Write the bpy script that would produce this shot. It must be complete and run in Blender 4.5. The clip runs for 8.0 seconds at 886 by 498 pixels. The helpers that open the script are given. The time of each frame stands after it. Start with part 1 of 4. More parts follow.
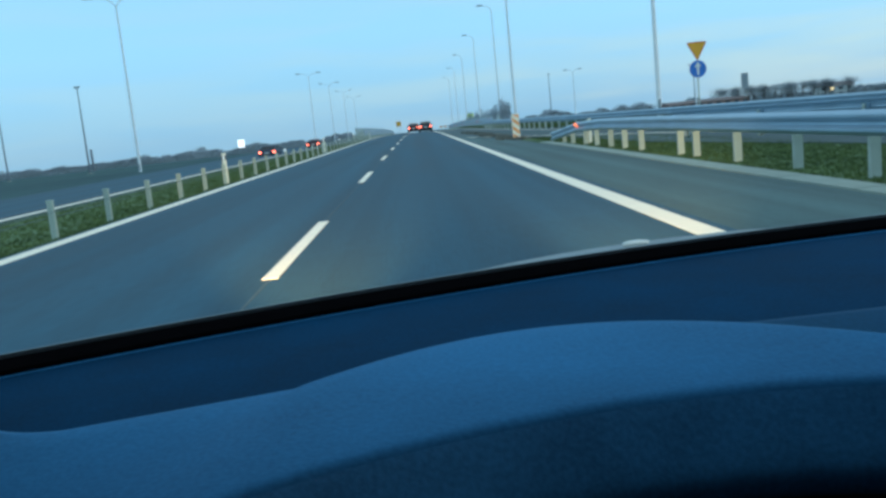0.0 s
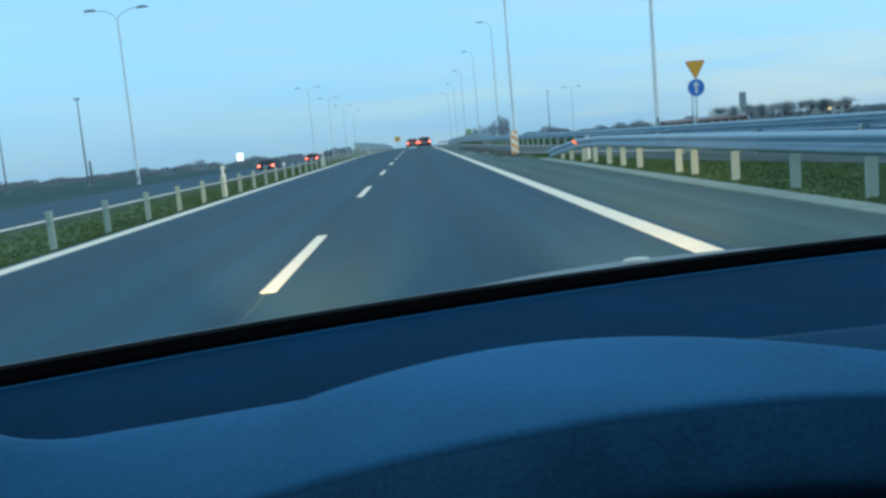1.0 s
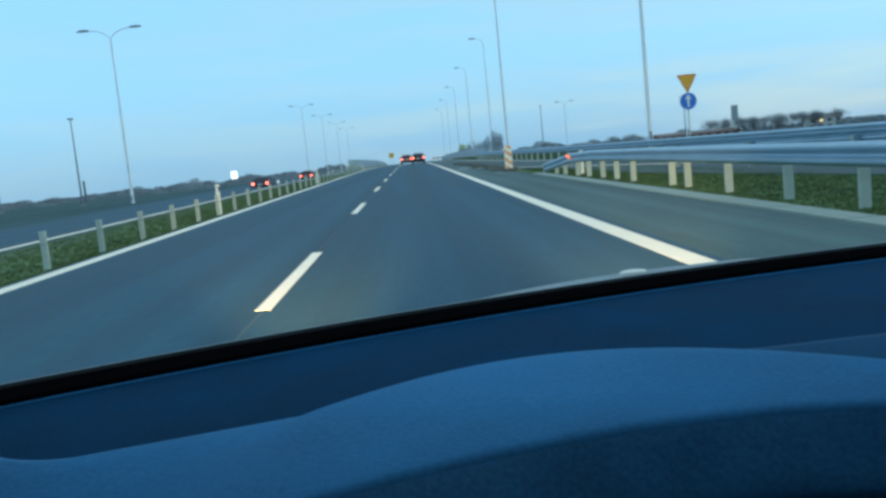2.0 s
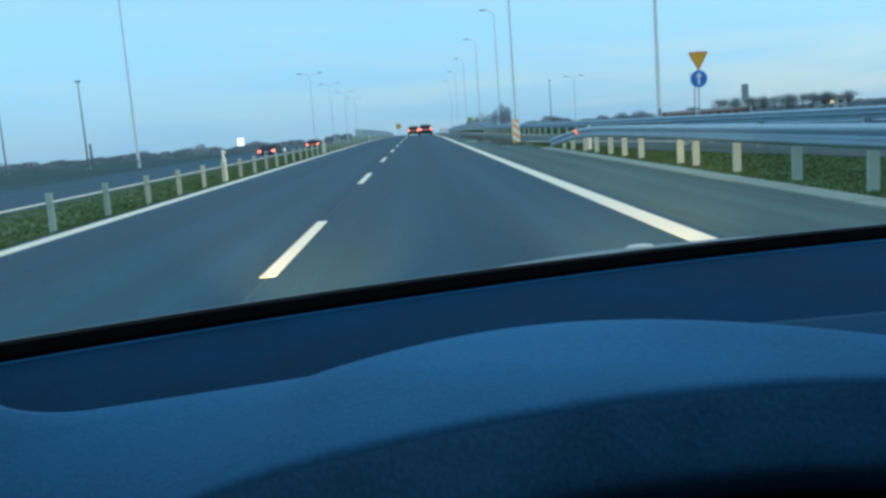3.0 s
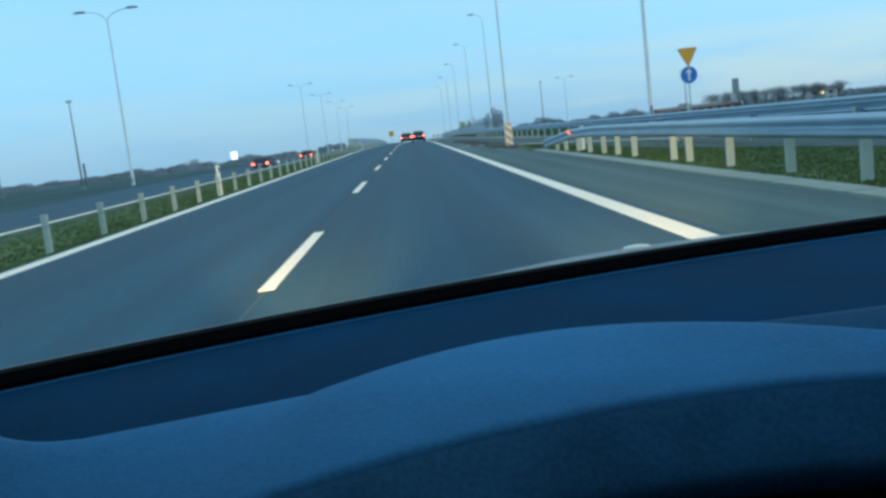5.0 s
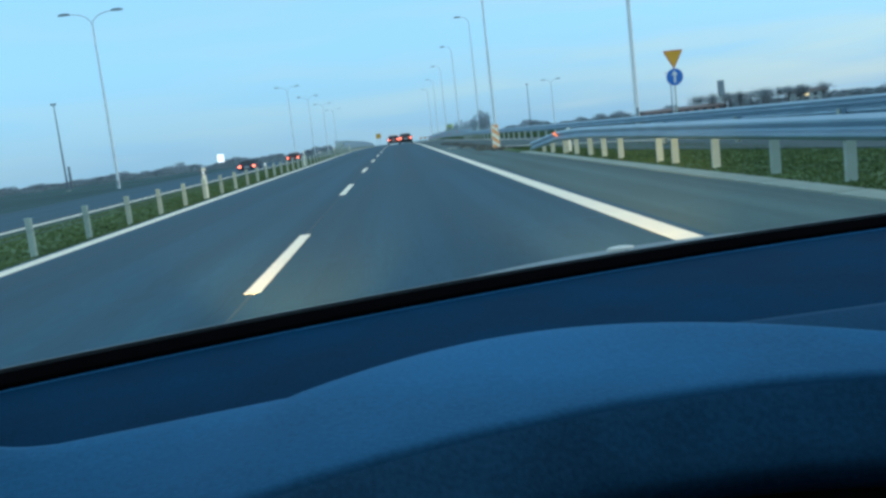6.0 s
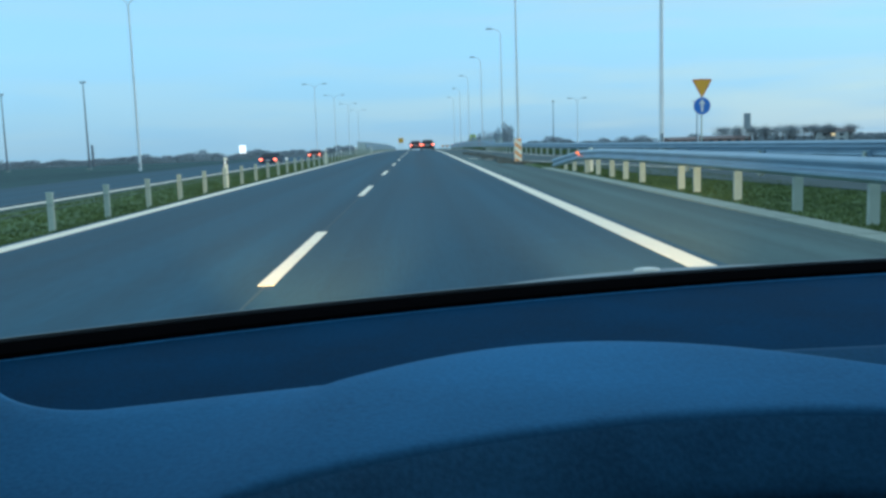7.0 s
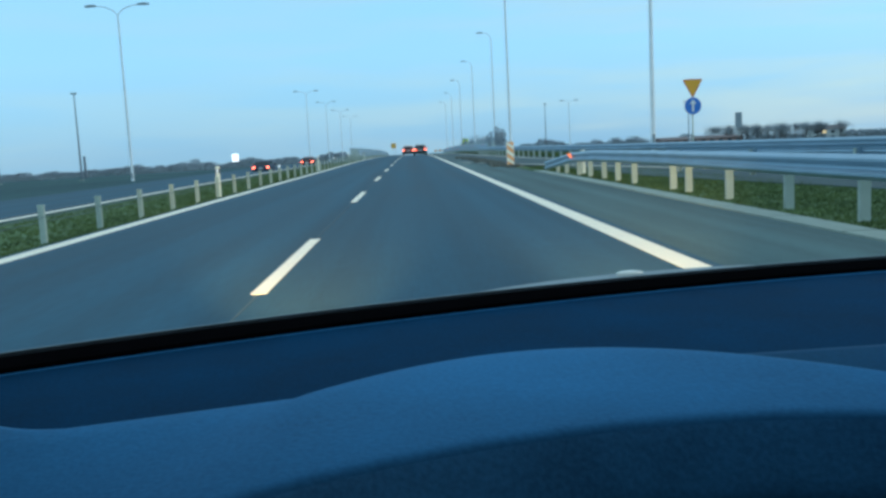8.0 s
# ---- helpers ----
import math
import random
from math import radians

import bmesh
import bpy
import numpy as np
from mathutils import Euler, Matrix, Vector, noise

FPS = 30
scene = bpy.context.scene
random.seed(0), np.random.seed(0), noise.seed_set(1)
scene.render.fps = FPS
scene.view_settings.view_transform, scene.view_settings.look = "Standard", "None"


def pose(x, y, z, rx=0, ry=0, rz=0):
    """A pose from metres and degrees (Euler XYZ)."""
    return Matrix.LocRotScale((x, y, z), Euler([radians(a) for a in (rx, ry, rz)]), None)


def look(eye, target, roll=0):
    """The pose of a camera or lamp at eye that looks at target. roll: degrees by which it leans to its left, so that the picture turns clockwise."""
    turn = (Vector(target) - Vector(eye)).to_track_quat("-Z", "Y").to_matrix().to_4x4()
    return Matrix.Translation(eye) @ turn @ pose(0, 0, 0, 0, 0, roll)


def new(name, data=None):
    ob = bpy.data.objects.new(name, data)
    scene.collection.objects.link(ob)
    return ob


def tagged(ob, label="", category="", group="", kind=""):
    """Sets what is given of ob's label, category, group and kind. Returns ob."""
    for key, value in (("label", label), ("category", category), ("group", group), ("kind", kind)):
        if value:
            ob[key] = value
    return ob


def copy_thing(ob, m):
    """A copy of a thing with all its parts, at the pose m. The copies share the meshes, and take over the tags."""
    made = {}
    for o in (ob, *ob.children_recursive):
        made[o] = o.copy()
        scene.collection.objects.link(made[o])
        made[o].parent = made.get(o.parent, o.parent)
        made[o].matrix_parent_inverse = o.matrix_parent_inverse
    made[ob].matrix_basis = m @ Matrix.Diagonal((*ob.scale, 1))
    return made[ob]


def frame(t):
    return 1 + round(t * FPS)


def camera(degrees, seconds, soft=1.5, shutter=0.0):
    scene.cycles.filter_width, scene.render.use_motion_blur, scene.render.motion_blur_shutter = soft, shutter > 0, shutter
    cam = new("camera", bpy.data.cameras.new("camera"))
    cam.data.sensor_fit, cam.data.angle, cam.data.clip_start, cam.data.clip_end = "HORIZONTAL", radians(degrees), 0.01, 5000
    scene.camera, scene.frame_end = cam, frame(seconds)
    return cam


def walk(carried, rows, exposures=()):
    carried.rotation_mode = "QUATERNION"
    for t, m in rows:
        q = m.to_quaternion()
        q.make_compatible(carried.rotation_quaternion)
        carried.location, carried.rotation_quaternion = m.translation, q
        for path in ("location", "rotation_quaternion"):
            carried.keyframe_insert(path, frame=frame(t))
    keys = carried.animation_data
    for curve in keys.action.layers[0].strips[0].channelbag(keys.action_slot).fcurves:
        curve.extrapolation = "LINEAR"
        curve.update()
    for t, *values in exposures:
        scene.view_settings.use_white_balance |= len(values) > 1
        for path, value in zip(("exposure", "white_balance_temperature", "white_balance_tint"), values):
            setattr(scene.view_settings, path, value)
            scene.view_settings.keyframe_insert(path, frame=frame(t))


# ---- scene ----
# The car is on a motorway at dusk; the camera is held in the hand behind its windscreen.
CAM_X, CAM_Y, CAM_Z = 1.33, 64.81, 1.15
cam = camera(53.65, 8.0, soft=3.0)
# seconds, yaw, pitch, roll, and the shift of the hand in metres
HELD = [
    (0.0, -1.724, -8.312, 5.701, 0.011, 0.01, -0.0),
    (0.2, -1.434, -7.888, 4.973, -0.014, 0, 0),
    (0.5, -1.623, -8.273, 5.003, -0.017, -0.007, 0.003),
    (1.0, -1.805, -7.323, 5.091, 0.002, -0.006, 0.003),
    (1.2, -1.76, -7.051, 5.205, -0.002, 0, 0),
    (2.3, -2.299, -6.254, 5.8, 0.001, 0, 0),
    (2.5, -1.851, -6.568, 4.441, -0.007, -0.003, -0.004),
    (3.0, -1.728, -8.094, 4.273, -0.005, -0.005, -0.004),
    (3.5, -1.926, -7.986, 4.919, 0.002, -0.002, -0.002),
    (4.0, -2.202, -7.968, 6.011, 0.009, -0.0, 0.0),
    (4.5, -2.352, -7.778, 6.39, 0.01, 0.004, -0.001),
    (4.7, -2.196, -7.763, 6.491, 0.002, 0, 0),
    (5.8, -2.609, -7.852, 6.443, -0.006, 0, 0),
    (6.0, -3.049, -7.728, 6.586, 0.003, 0.004, -0.002),
    (6.2, -2.519, -8.052, 5.953, -0.003, 0, 0),
    (6.5, -2.429, -7.919, 4.445, 0.01, 0.004, -0.003),
    (7.0, -1.584, -7.06, 1.858, -0.024, -0.008, -0.004),
    (7.2, -1.677, -7.149, 1.595, 0.001, 0, 0),
    (7.5, -1.403, -6.036, 1.827, 0.021, 0.014, -0.003),
    (8.0, -2.058, -6.785, 2.93, -0.002, -0.005, -0.001),
]
walk(cam, [(t, pose(CAM_X + dx, CAM_Y + dy, CAM_Z + dz, 90 + pitch, roll, yaw))
           for t, yaw, pitch, roll, dx, dy, dz in HELD])

# ---- world and light ----
SUN_EL, SUN_AZ = radians(12), radians(84)      # low behind cloud, to the right and ahead
world = bpy.data.worlds.new("dusk_sky")
scene.world = world
world.use_nodes = True
wn, wl = world.node_tree.nodes, world.node_tree.links
wn.clear()


sky = wn.new("ShaderNodeTexSky")
sky.sky_type = "NISHITA"
sky.sun_disc = False
sky.sun_elevation, sky.sun_rotation = SUN_EL, SUN_AZ
sky.air_density, sky.dust_density, sky.ozone_density = 1.0, 0.6, 3.0
coord = wn.new("ShaderNodeTexCoord")
sep = wn.new("ShaderNodeSeparateXYZ")
wl.new(coord.outputs["Generated"], sep.inputs[0])
# veil of high cloud: greyer low down, clear blue above
veil = wn.new("ShaderNodeValToRGB")
wl.new(sep.outputs["Z"], veil.inputs[0])
VEIL = [(0.0, (0.195, 0.49, 0.78)), (0.035, (0.225, 0.545, 0.845)), (0.10, (0.288, 0.66, 0.985)), (0.20, (0.315, 0.710, 1.010)), (0.5, (0.50, 0.81, 1.02)), (1.0, (0.606, 0.85, 1.02))]
while len(veil.color_ramp.elements) < len(VEIL):
    veil.color_ramp.elements.new(0.5)
for el, (pos, col) in zip(veil.color_ramp.elements, VEIL):
    el.position, el.color = pos, (*col, 1)
# long flat cloud streaks, lighter and warmer
stretch = wn.new("ShaderNodeMapping")
stretch.inputs["Scale"].default_value = (1.6, 1.6, 14.0)
wl.new(coord.outputs["Generated"], stretch.inputs[0])
streak = wn.new("ShaderNodeTexNoise")
streak.inputs["Scale"].default_value, streak.inputs["Detail"].default_value = 2.4, 5.0
wl.new(stretch.outputs[0], streak.inputs["Vector"])
streak_ramp = wn.new("ShaderNodeValToRGB")
streak_ramp.color_ramp.elements[0].position, streak_ramp.color_ramp.elements[1].position = 0.42, 0.62
wl.new(streak.outputs["Fac"], streak_ramp.inputs[0])
side = wn.new("ShaderNodeMapRange")
side.inputs["From Min"].default_value, side.inputs["From Max"].default_value = -0.25, 0.45
side.inputs["To Min"].default_value, side.inputs["To Max"].default_value = 0.22, 0.66
wl.new(sep.outputs["X"], side.inputs["Value"])
amount = wn.new("ShaderNodeMath")
amount.operation = "MULTIPLY"
wl.new(streak_ramp.outputs[0], amount.inputs[0])
wl.new(side.outputs[0], amount.inputs[1])
cloud = wn.new("ShaderNodeMix")
cloud.data_type = "RGBA"
wl.new(amount.outputs[0], cloud.inputs[0])
wl.new(veil.outputs[0], cloud.inputs[6])
cloud.inputs[7].default_value = (0.43, 0.645, 0.755, 1)
sky_bg = wn.new("ShaderNodeBackground")
sky_bg.inputs["Strength"].default_value = 0.05
wl.new(sky.outputs[0], sky_bg.inputs[0])
veil_bg = wn.new("ShaderNodeBackground")
veil_bg.inputs["Strength"].default_value = 0.95
wl.new(cloud.outputs[2], veil_bg.inputs[0])
both = wn.new("ShaderNodeAddShader")
wl.new(sky_bg.outputs[0], both.inputs[0])
wl.new(veil_bg.outputs[0], both.inputs[1])
world_out = wn.new("ShaderNodeOutputWorld")
wl.new(both.outputs[0], world_out.inputs[0])

sun = new("sun", bpy.data.lights.new("sun", "SUN"))
sun.data.energy, sun.data.angle, sun.data.color = 0.5, radians(14), (1.0, 0.9, 0.78)
sun.matrix_world = look((0, 0, 0), (-math.sin(SUN_AZ) * math.cos(SUN_EL), -math.cos(SUN_AZ) * math.cos(SUN_EL), -math.sin(SUN_EL)))

HEADLIGHT_W, HEADLIGHT_TINT = 7600.0, (1.0, 0.74, 0.36)


# ---- materials ----
def material(name, base, rough=0.8, metal=0.0, vary=0.25, scale=6.0, fine=120.0, bump=0.2, depth=0.004, second=None, stretch_by=(1, 1, 1),
             random_by=0.0, emit=None, emit_strength=0.0, spec=0.5, coat=0.0):
    """A procedural surface: base colour varied at two scales, roughness broken up, fine relief."""
    m = bpy.data.materials.new(name)
    m.use_nodes = True
    n, l = m.node_tree.nodes, m.node_tree.links
    bsdf = n["Principled BSDF"]
    tc = n.new("ShaderNodeTexCoord")
    mp = n.new("ShaderNodeMapping")
    mp.inputs["Scale"].default_value = stretch_by
    l.new(tc.outputs["Object"], mp.inputs[0])
    big = n.new("ShaderNodeTexNoise")
    big.inputs["Scale"].default_value, big.inputs["Detail"].default_value = scale, 6
    l.new(mp.outputs[0], big.inputs["Vector"])
    small = n.new("ShaderNodeTexNoise")
    small.inputs["Scale"].default_value, small.inputs["Detail"].default_value = fine, 3
    l.new(mp.outputs[0], small.inputs["Vector"])
    ramp = n.new("ShaderNodeValToRGB")
    ramp.color_ramp.elements[0].position, ramp.color_ramp.elements[1].position = 0.3, 0.7
    dark = [max(0, c * (1 - vary)) for c in base]
    lite = second or [min(1, c * (1 + vary)) for c in base]
    ramp.color_ramp.elements[0].color, ramp.color_ramp.elements[1].color = (*dark, 1), (*lite, 1)
    add = n.new("ShaderNodeMath")
    add.operation = "MULTIPLY_ADD"
    add.inputs[1].default_value = 0.45
    l.new(small.outputs["Fac"], add.inputs[0])
    part_big = n.new("ShaderNodeMath")
    part_big.operation = "MULTIPLY"
    part_big.inputs[1].default_value = 0.55
    l.new(big.outputs["Fac"], part_big.inputs[0])
    l.new(part_big.outputs[0], add.inputs[2])
    l.new(add.outputs[0], ramp.inputs[0])
    colour = ramp.outputs[0]
    if random_by:
        info = n.new("ShaderNodeObjectInfo")
        hsv = n.new("ShaderNodeHueSaturation")
        rng = n.new("ShaderNodeMapRange")
        rng.inputs["To Min"].default_value, rng.inputs["To Max"].default_value = 1 - random_by, 1 + random_by
        l.new(info.outputs["Random"], rng.inputs["Value"])
        l.new(rng.outputs[0], hsv.inputs["Value"])
        l.new(colour, hsv.inputs["Color"])
        colour = hsv.outputs[0]
    l.new(colour, bsdf.inputs["Base Color"])
    rr = n.new("ShaderNodeMapRange")
    rr.inputs["To Min"].default_value, rr.inputs["To Max"].default_value = max(0.03, rough - 0.12), min(1, rough + 0.12)
    l.new(big.outputs["Fac"], rr.inputs["Value"])
    l.new(rr.outputs[0], bsdf.inputs["Roughness"])
    bsdf.inputs["Metallic"].default_value = metal
    bsdf.inputs["Specular IOR Level"].default_value = spec
    bsdf.inputs["Coat Weight"].default_value = coat
    if bump:
        bp = n.new("ShaderNodeBump")
        bp.inputs["Strength"].default_value, bp.inputs["Distance"].default_value = bump, depth
        l.new(small.outputs["Fac"], bp.inputs["Height"])
        l.new(bp.outputs[0], bsdf.inputs["Normal"])
    if emit:
        bsdf.inputs["Emission Color"].default_value, bsdf.inputs["Emission Strength"].default_value = (*emit, 1), emit_strength
    return m


ASPHALT = material("asphalt", (0.0115, 0.0645, 0.1005), 0.80, vary=0.42, scale=1.1, fine=60, bump=0.5, depth=0.006, stretch_by=(1, 0.05, 1), spec=0.42)


def streaked(m, across, low, high):
    """Long darker and paler tracks along the way of travel."""
    n, l = m.node_tree.nodes, m.node_tree.links
    bsdf = n["Principled BSDF"]
    was = bsdf.inputs["Base Color"].links[0].from_socket
    tc = n.new("ShaderNodeTexCoord")
    mp = n.new("ShaderNodeMapping")
    mp.inputs["Scale"].default_value = (across, across * 0.004, 1)
    l.new(tc.outputs["Object"], mp.inputs[0])
    nz = n.new("ShaderNodeTexNoise")
    nz.inputs["Scale"].default_value, nz.inputs["Detail"].default_value = 1.0, 4
    l.new(mp.outputs[0], nz.inputs["Vector"])
    rg_ = n.new("ShaderNodeMapRange")
    rg_.inputs["From Min"].default_value, rg_.inputs["From Max"].default_value = 0.3, 0.7
    rg_.inputs["To Min"].default_value, rg_.inputs["To Max"].default_value = low, high
    l.new(nz.outputs["Fac"], rg_.inputs["Value"])
    hsv = n.new("ShaderNodeHueSaturation")
    l.new(was, hsv.inputs["Color"])
    l.new(rg_.outputs[0], hsv.inputs["Value"])
    l.new(hsv.outputs[0], bsdf.inputs["Base Color"])
    return m


streaked(ASPHALT, 1.3, 0.74, 1.24)
SHOULDER = material("shoulder_asphalt", (0.058, 0.106, 0.104), 0.88, vary=0.4, scale=1.1, fine=60, bump=0.5, depth=0.006, stretch_by=(1, 0.12, 1))
SLIP = material("slip_asphalt", (0.050, 0.084, 0.086), 0.85, vary=0.28, scale=0.6, fine=60, bump=0.5, depth=0.006, stretch_by=(1, 0.2, 1))
streaked(SHOULDER, 1.6, 0.65, 1.35)
streaked(SLIP, 1.4, 0.7, 1.3)
SEAM = material("joint_filler", (0.055, 0.085, 0.10), 0.7, vary=0.3, scale=3)
PAINT = material("road_paint", (1.0, 0.82, 0.64), 0.6, vary=0.10, scale=3, fine=90, bump=0.3, random_by=0.03)
CONCRETE = material("concrete", (0.28, 0.33, 0.28), 0.9, vary=0.25, scale=2, fine=50, bump=0.4, random_by=0.08)
# Blue cast of the field grass is distance haze mixed into its colour.
HAZY_FIELD = material("hazy_field_grass", (0.042, 0.092, 0.104), 0.95, vary=0.5, scale=0.05, fine=1.5, bump=0.6, depth=0.05, second=(0.068, 0.130, 0.126), spec=0.1)
VERGE = material("verge_soil", (0.074, 0.132, 0.034), 0.95, vary=0.4, scale=0.8, fine=14, bump=0.7, depth=0.03)
BLADE = material("grass_blade", (0.064, 0.128, 0.026), 0.85, vary=0.45, scale=0.7, fine=9, bump=0, second=(0.120, 0.175, 0.045))
WEED = material("dry_weed", (0.17, 0.19, 0.17), 0.9, vary=0.4, scale=2, fine=20, bump=0, second=(0.24, 0.25, 0.21))
STEEL = material("galvanised_steel", (0.32, 0.44, 0.53), 0.48, metal=0.7, vary=0.2, scale=1.5, fine=40, bump=0.15, depth=0.002)
POST = material("galvanised_post", (0.46, 0.51, 0.44), 0.6, metal=0.25, vary=0.2, scale=4, fine=60, random_by=0.10)
MAST = material("mast_steel", (0.78, 0.84, 0.88), 0.55, metal=0.1, vary=0.2, scale=2, fine=60)
MAST_DARK = material("weathered_mast", (0.16, 0.19, 0.22), 0.7, vary=0.25, scale=3, fine=40)
DARK_STEEL = material("dark_steel", (0.10, 0.11, 0.12), 0.55, metal=0.5, vary=0.2, scale=3)
ROPE = material("steel_rope", (0.10, 0.13, 0.15), 0.85, vary=0.2, scale=5, bump=0, spec=0.2)
LAMP_HEAD = material("lamp_housing", (0.24, 0.27, 0.29), 0.5, vary=0.15)
SIGN_YELLOW = material("sign_yellow", (0.90, 0.42, 0.03), 0.4, vary=0.06, scale=4, bump=0)
SIGN_RED = material("sign_red", (0.62, 0.06, 0.03), 0.4, vary=0.08, scale=4, bump=0)
SIGN_BLUE = material("sign_blue", (0.03, 0.19, 0.62), 0.4, vary=0.08, scale=4, bump=0)
SIGN_WHITE = material("sign_white", (0.85, 0.86, 0.84), 0.4, vary=0.05, scale=4, bump=0)
SIGN_LIME = material("sign_lime", (0.75, 0.85, 0.05), 0.4, vary=0.05, scale=4, bump=0)
SIGN_BACK = material("sign_back", (0.35, 0.37, 0.38), 0.5, metal=0.5, vary=0.1)
BEACON_WHITE = material("beacon_white", (0.93, 0.90, 0.78), 0.4, vary=0.06, scale=5, bump=0)
BEACON_ORANGE = material("beacon_orange", (0.92, 0.42, 0.16), 0.4, vary=0.08, scale=5, bump=0)
# Reflectors are no lamps: their emission stands in for headlight thrown back.
GLOW_RED = material("glowing_red_reflector", (0.75, 0.05, 0.03), 0.15, vary=0.1, scale=8, bump=0, emit=(1.0, 0.10, 0.06), emit_strength=0.9)
GLOW_WHITE = material("glowing_white_reflector", (0.9, 0.92, 0.95), 0.15, vary=0.05, scale=8, bump=0, emit=(0.85, 0.95, 1.0), emit_strength=0.5)
GLOW_ORANGE = material("glowing_orange_reflector", (0.9, 0.25, 0.05), 0.15, vary=0.1, scale=8, bump=0, emit=(1.0, 0.22, 0.08), emit_strength=1.2)
DELINEATOR = material("delineator_plastic", (0.90, 0.88, 0.74), 0.55, vary=0.1, scale=4)
BARK = material("bark", (0.075, 0.065, 0.055), 0.95, vary=0.3, scale=3, fine=25)
# Sapling twigs, lightened to blue-grey to carry the haze in their colour.
HAZY_TWIG = material("hazy_twig", (0.30, 0.36, 0.40), 0.9, vary=0.3, scale=3, fine=30, bump=0, random_by=0.2)
# Crowns and woods: distance haze is put into these paled, blued base colours.
HAZY_CROWN = material("hazy_bare_crown", (0.25, 0.285, 0.30), 0.95, vary=0.4, scale=0.5, fine=4, bump=0, random_by=0.25)
HAZY_HEDGE = material("hazy_wood_edge", (0.235, 0.275, 0.30), 0.95, vary=0.4, scale=0.1, fine=1, bump=0)
BRICKWALL = material("red_plaster", (0.34, 0.20, 0.16), 0.9, vary=0.2, scale=0.4, fine=6)
ROOFING = material("roof_sheet", (0.20, 0.15, 0.14), 0.8, vary=0.2, scale=0.5)
PALEWALL = material("pale_plaster", (0.55, 0.55, 0.52), 0.9, vary=0.15, scale=0.5)
WINDOW_DARK = material("dark_window", (0.03, 0.04, 0.05), 0.12, vary=0.2, bump=0)
WINDOW_LIT = material("lit_window", (0.6, 0.5, 0.3), 0.3, vary=0.1, bump=0, emit=(1.0, 0.75, 0.35), emit_strength=1.2)
CAR_BLACK = material("black_car_paint", (0.020, 0.022, 0.028), 0.55, vary=0.1, scale=3, bump=0, coat=0.0)
CAR_RED = material("dark_red_car_paint", (0.16, 0.025, 0.02), 0.55, vary=0.1, scale=3, bump=0, coat=0.0)
CAR_BLUE = material("dark_blue_car_paint", (0.02, 0.03, 0.06), 0.55, vary=0.1, scale=3, bump=0, coat=0.0)
CAR_GREY = material("grey_car_paint", (0.075, 0.090, 0.094), 0.36, metal=0.0, vary=0.08, scale=3, bump=0, coat=0.15)
CAR_GLASS = material("tinted_glass", (0.02, 0.025, 0.03), 0.06, vary=0.1, bump=0)
# Pale colour of a reflection on the bonnet, used on an added lump.
GLINT = material("pale_glint", (0.78, 0.76, 0.68), 0.3, vary=0.1, scale=40, fine=300, bump=0)
TYRE = material("tyre_rubber", (0.022, 0.022, 0.022), 0.9, vary=0.2, scale=10)
RIM = material("alloy_rim", (0.5, 0.5, 0.52), 0.3, metal=0.9, vary=0.1)
TAIL = material("tail_light", (0.5, 0.02, 0.02), 0.2, vary=0.05, bump=0, emit=(1.0, 0.20, 0.12), emit_strength=6.5)
PLATE = material("plate_white", (0.8, 0.8, 0.78), 0.5, vary=0.05, bump=0)
HEADLAMP = material("headlamp_lens", (0.9, 0.9, 0.85), 0.1, vary=0.02, bump=0, emit=(1.0, 0.93, 0.80), emit_strength=6.0)
BOARD_LIT = material("lit_board", (0.9, 0.9, 0.9), 0.5, vary=0.05, bump=0, emit=(0.92, 0.97, 1.0), emit_strength=1.3)
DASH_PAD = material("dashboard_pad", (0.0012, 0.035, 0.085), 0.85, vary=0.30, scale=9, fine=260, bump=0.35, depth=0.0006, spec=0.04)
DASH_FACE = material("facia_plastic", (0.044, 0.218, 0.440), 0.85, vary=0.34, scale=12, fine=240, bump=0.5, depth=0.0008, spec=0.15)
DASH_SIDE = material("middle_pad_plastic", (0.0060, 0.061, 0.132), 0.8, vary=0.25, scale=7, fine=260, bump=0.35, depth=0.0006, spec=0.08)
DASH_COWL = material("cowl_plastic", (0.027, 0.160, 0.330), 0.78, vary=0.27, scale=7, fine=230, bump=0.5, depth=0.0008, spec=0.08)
SEAL = material("black_seal", (0.0025, 0.0025, 0.003), 0.95, vary=0.2, scale=30, spec=0.0)
GLASS_TRIM = material("glass_edge_trim", (0.035, 0.05, 0.06), 0.4, vary=0.15, scale=20, bump=0)
LINING = material("interior_lining", (0.06, 0.06, 0.065), 0.95, vary=0.15, scale=10, fine=300)

PANE = bpy.data.materials.new("windscreen_glass")
PANE.use_nodes = True
pn, pl = PANE.node_tree.nodes, PANE.node_tree.links
pn.clear()
p_out = pn.new("ShaderNodeOutputMaterial")
p_mix = pn.new("ShaderNodeMixShader")
p_clear = pn.new("ShaderNodeBsdfTransparent")
p_clear.inputs[0].default_value = (0.97, 0.985, 0.98, 1)
p_gloss = pn.new("ShaderNodeBsdfGlossy")
p_gloss.inputs["Roughness"].default_value = 0.02
p_face = pn.new("ShaderNodeLayerWeight")
p_pow = pn.new("ShaderNodeMath")
p_pow.operation = "POWER"
p_pow.inputs[1].default_value = 5.0
pl.new(p_face.outputs["Facing"], p_pow.inputs[0])
p_fres = pn.new("ShaderNodeMapRange")
p_fres.inputs["To Min"].default_value, p_fres.inputs["To Max"].default_value = 0.03, 0.5
pl.new(p_pow.outputs[0], p_fres.inputs["Value"])
pl.new(p_fres.outputs[0], p_mix.inputs[0])
pl.new(p_clear.outputs[0], p_mix.inputs[1])
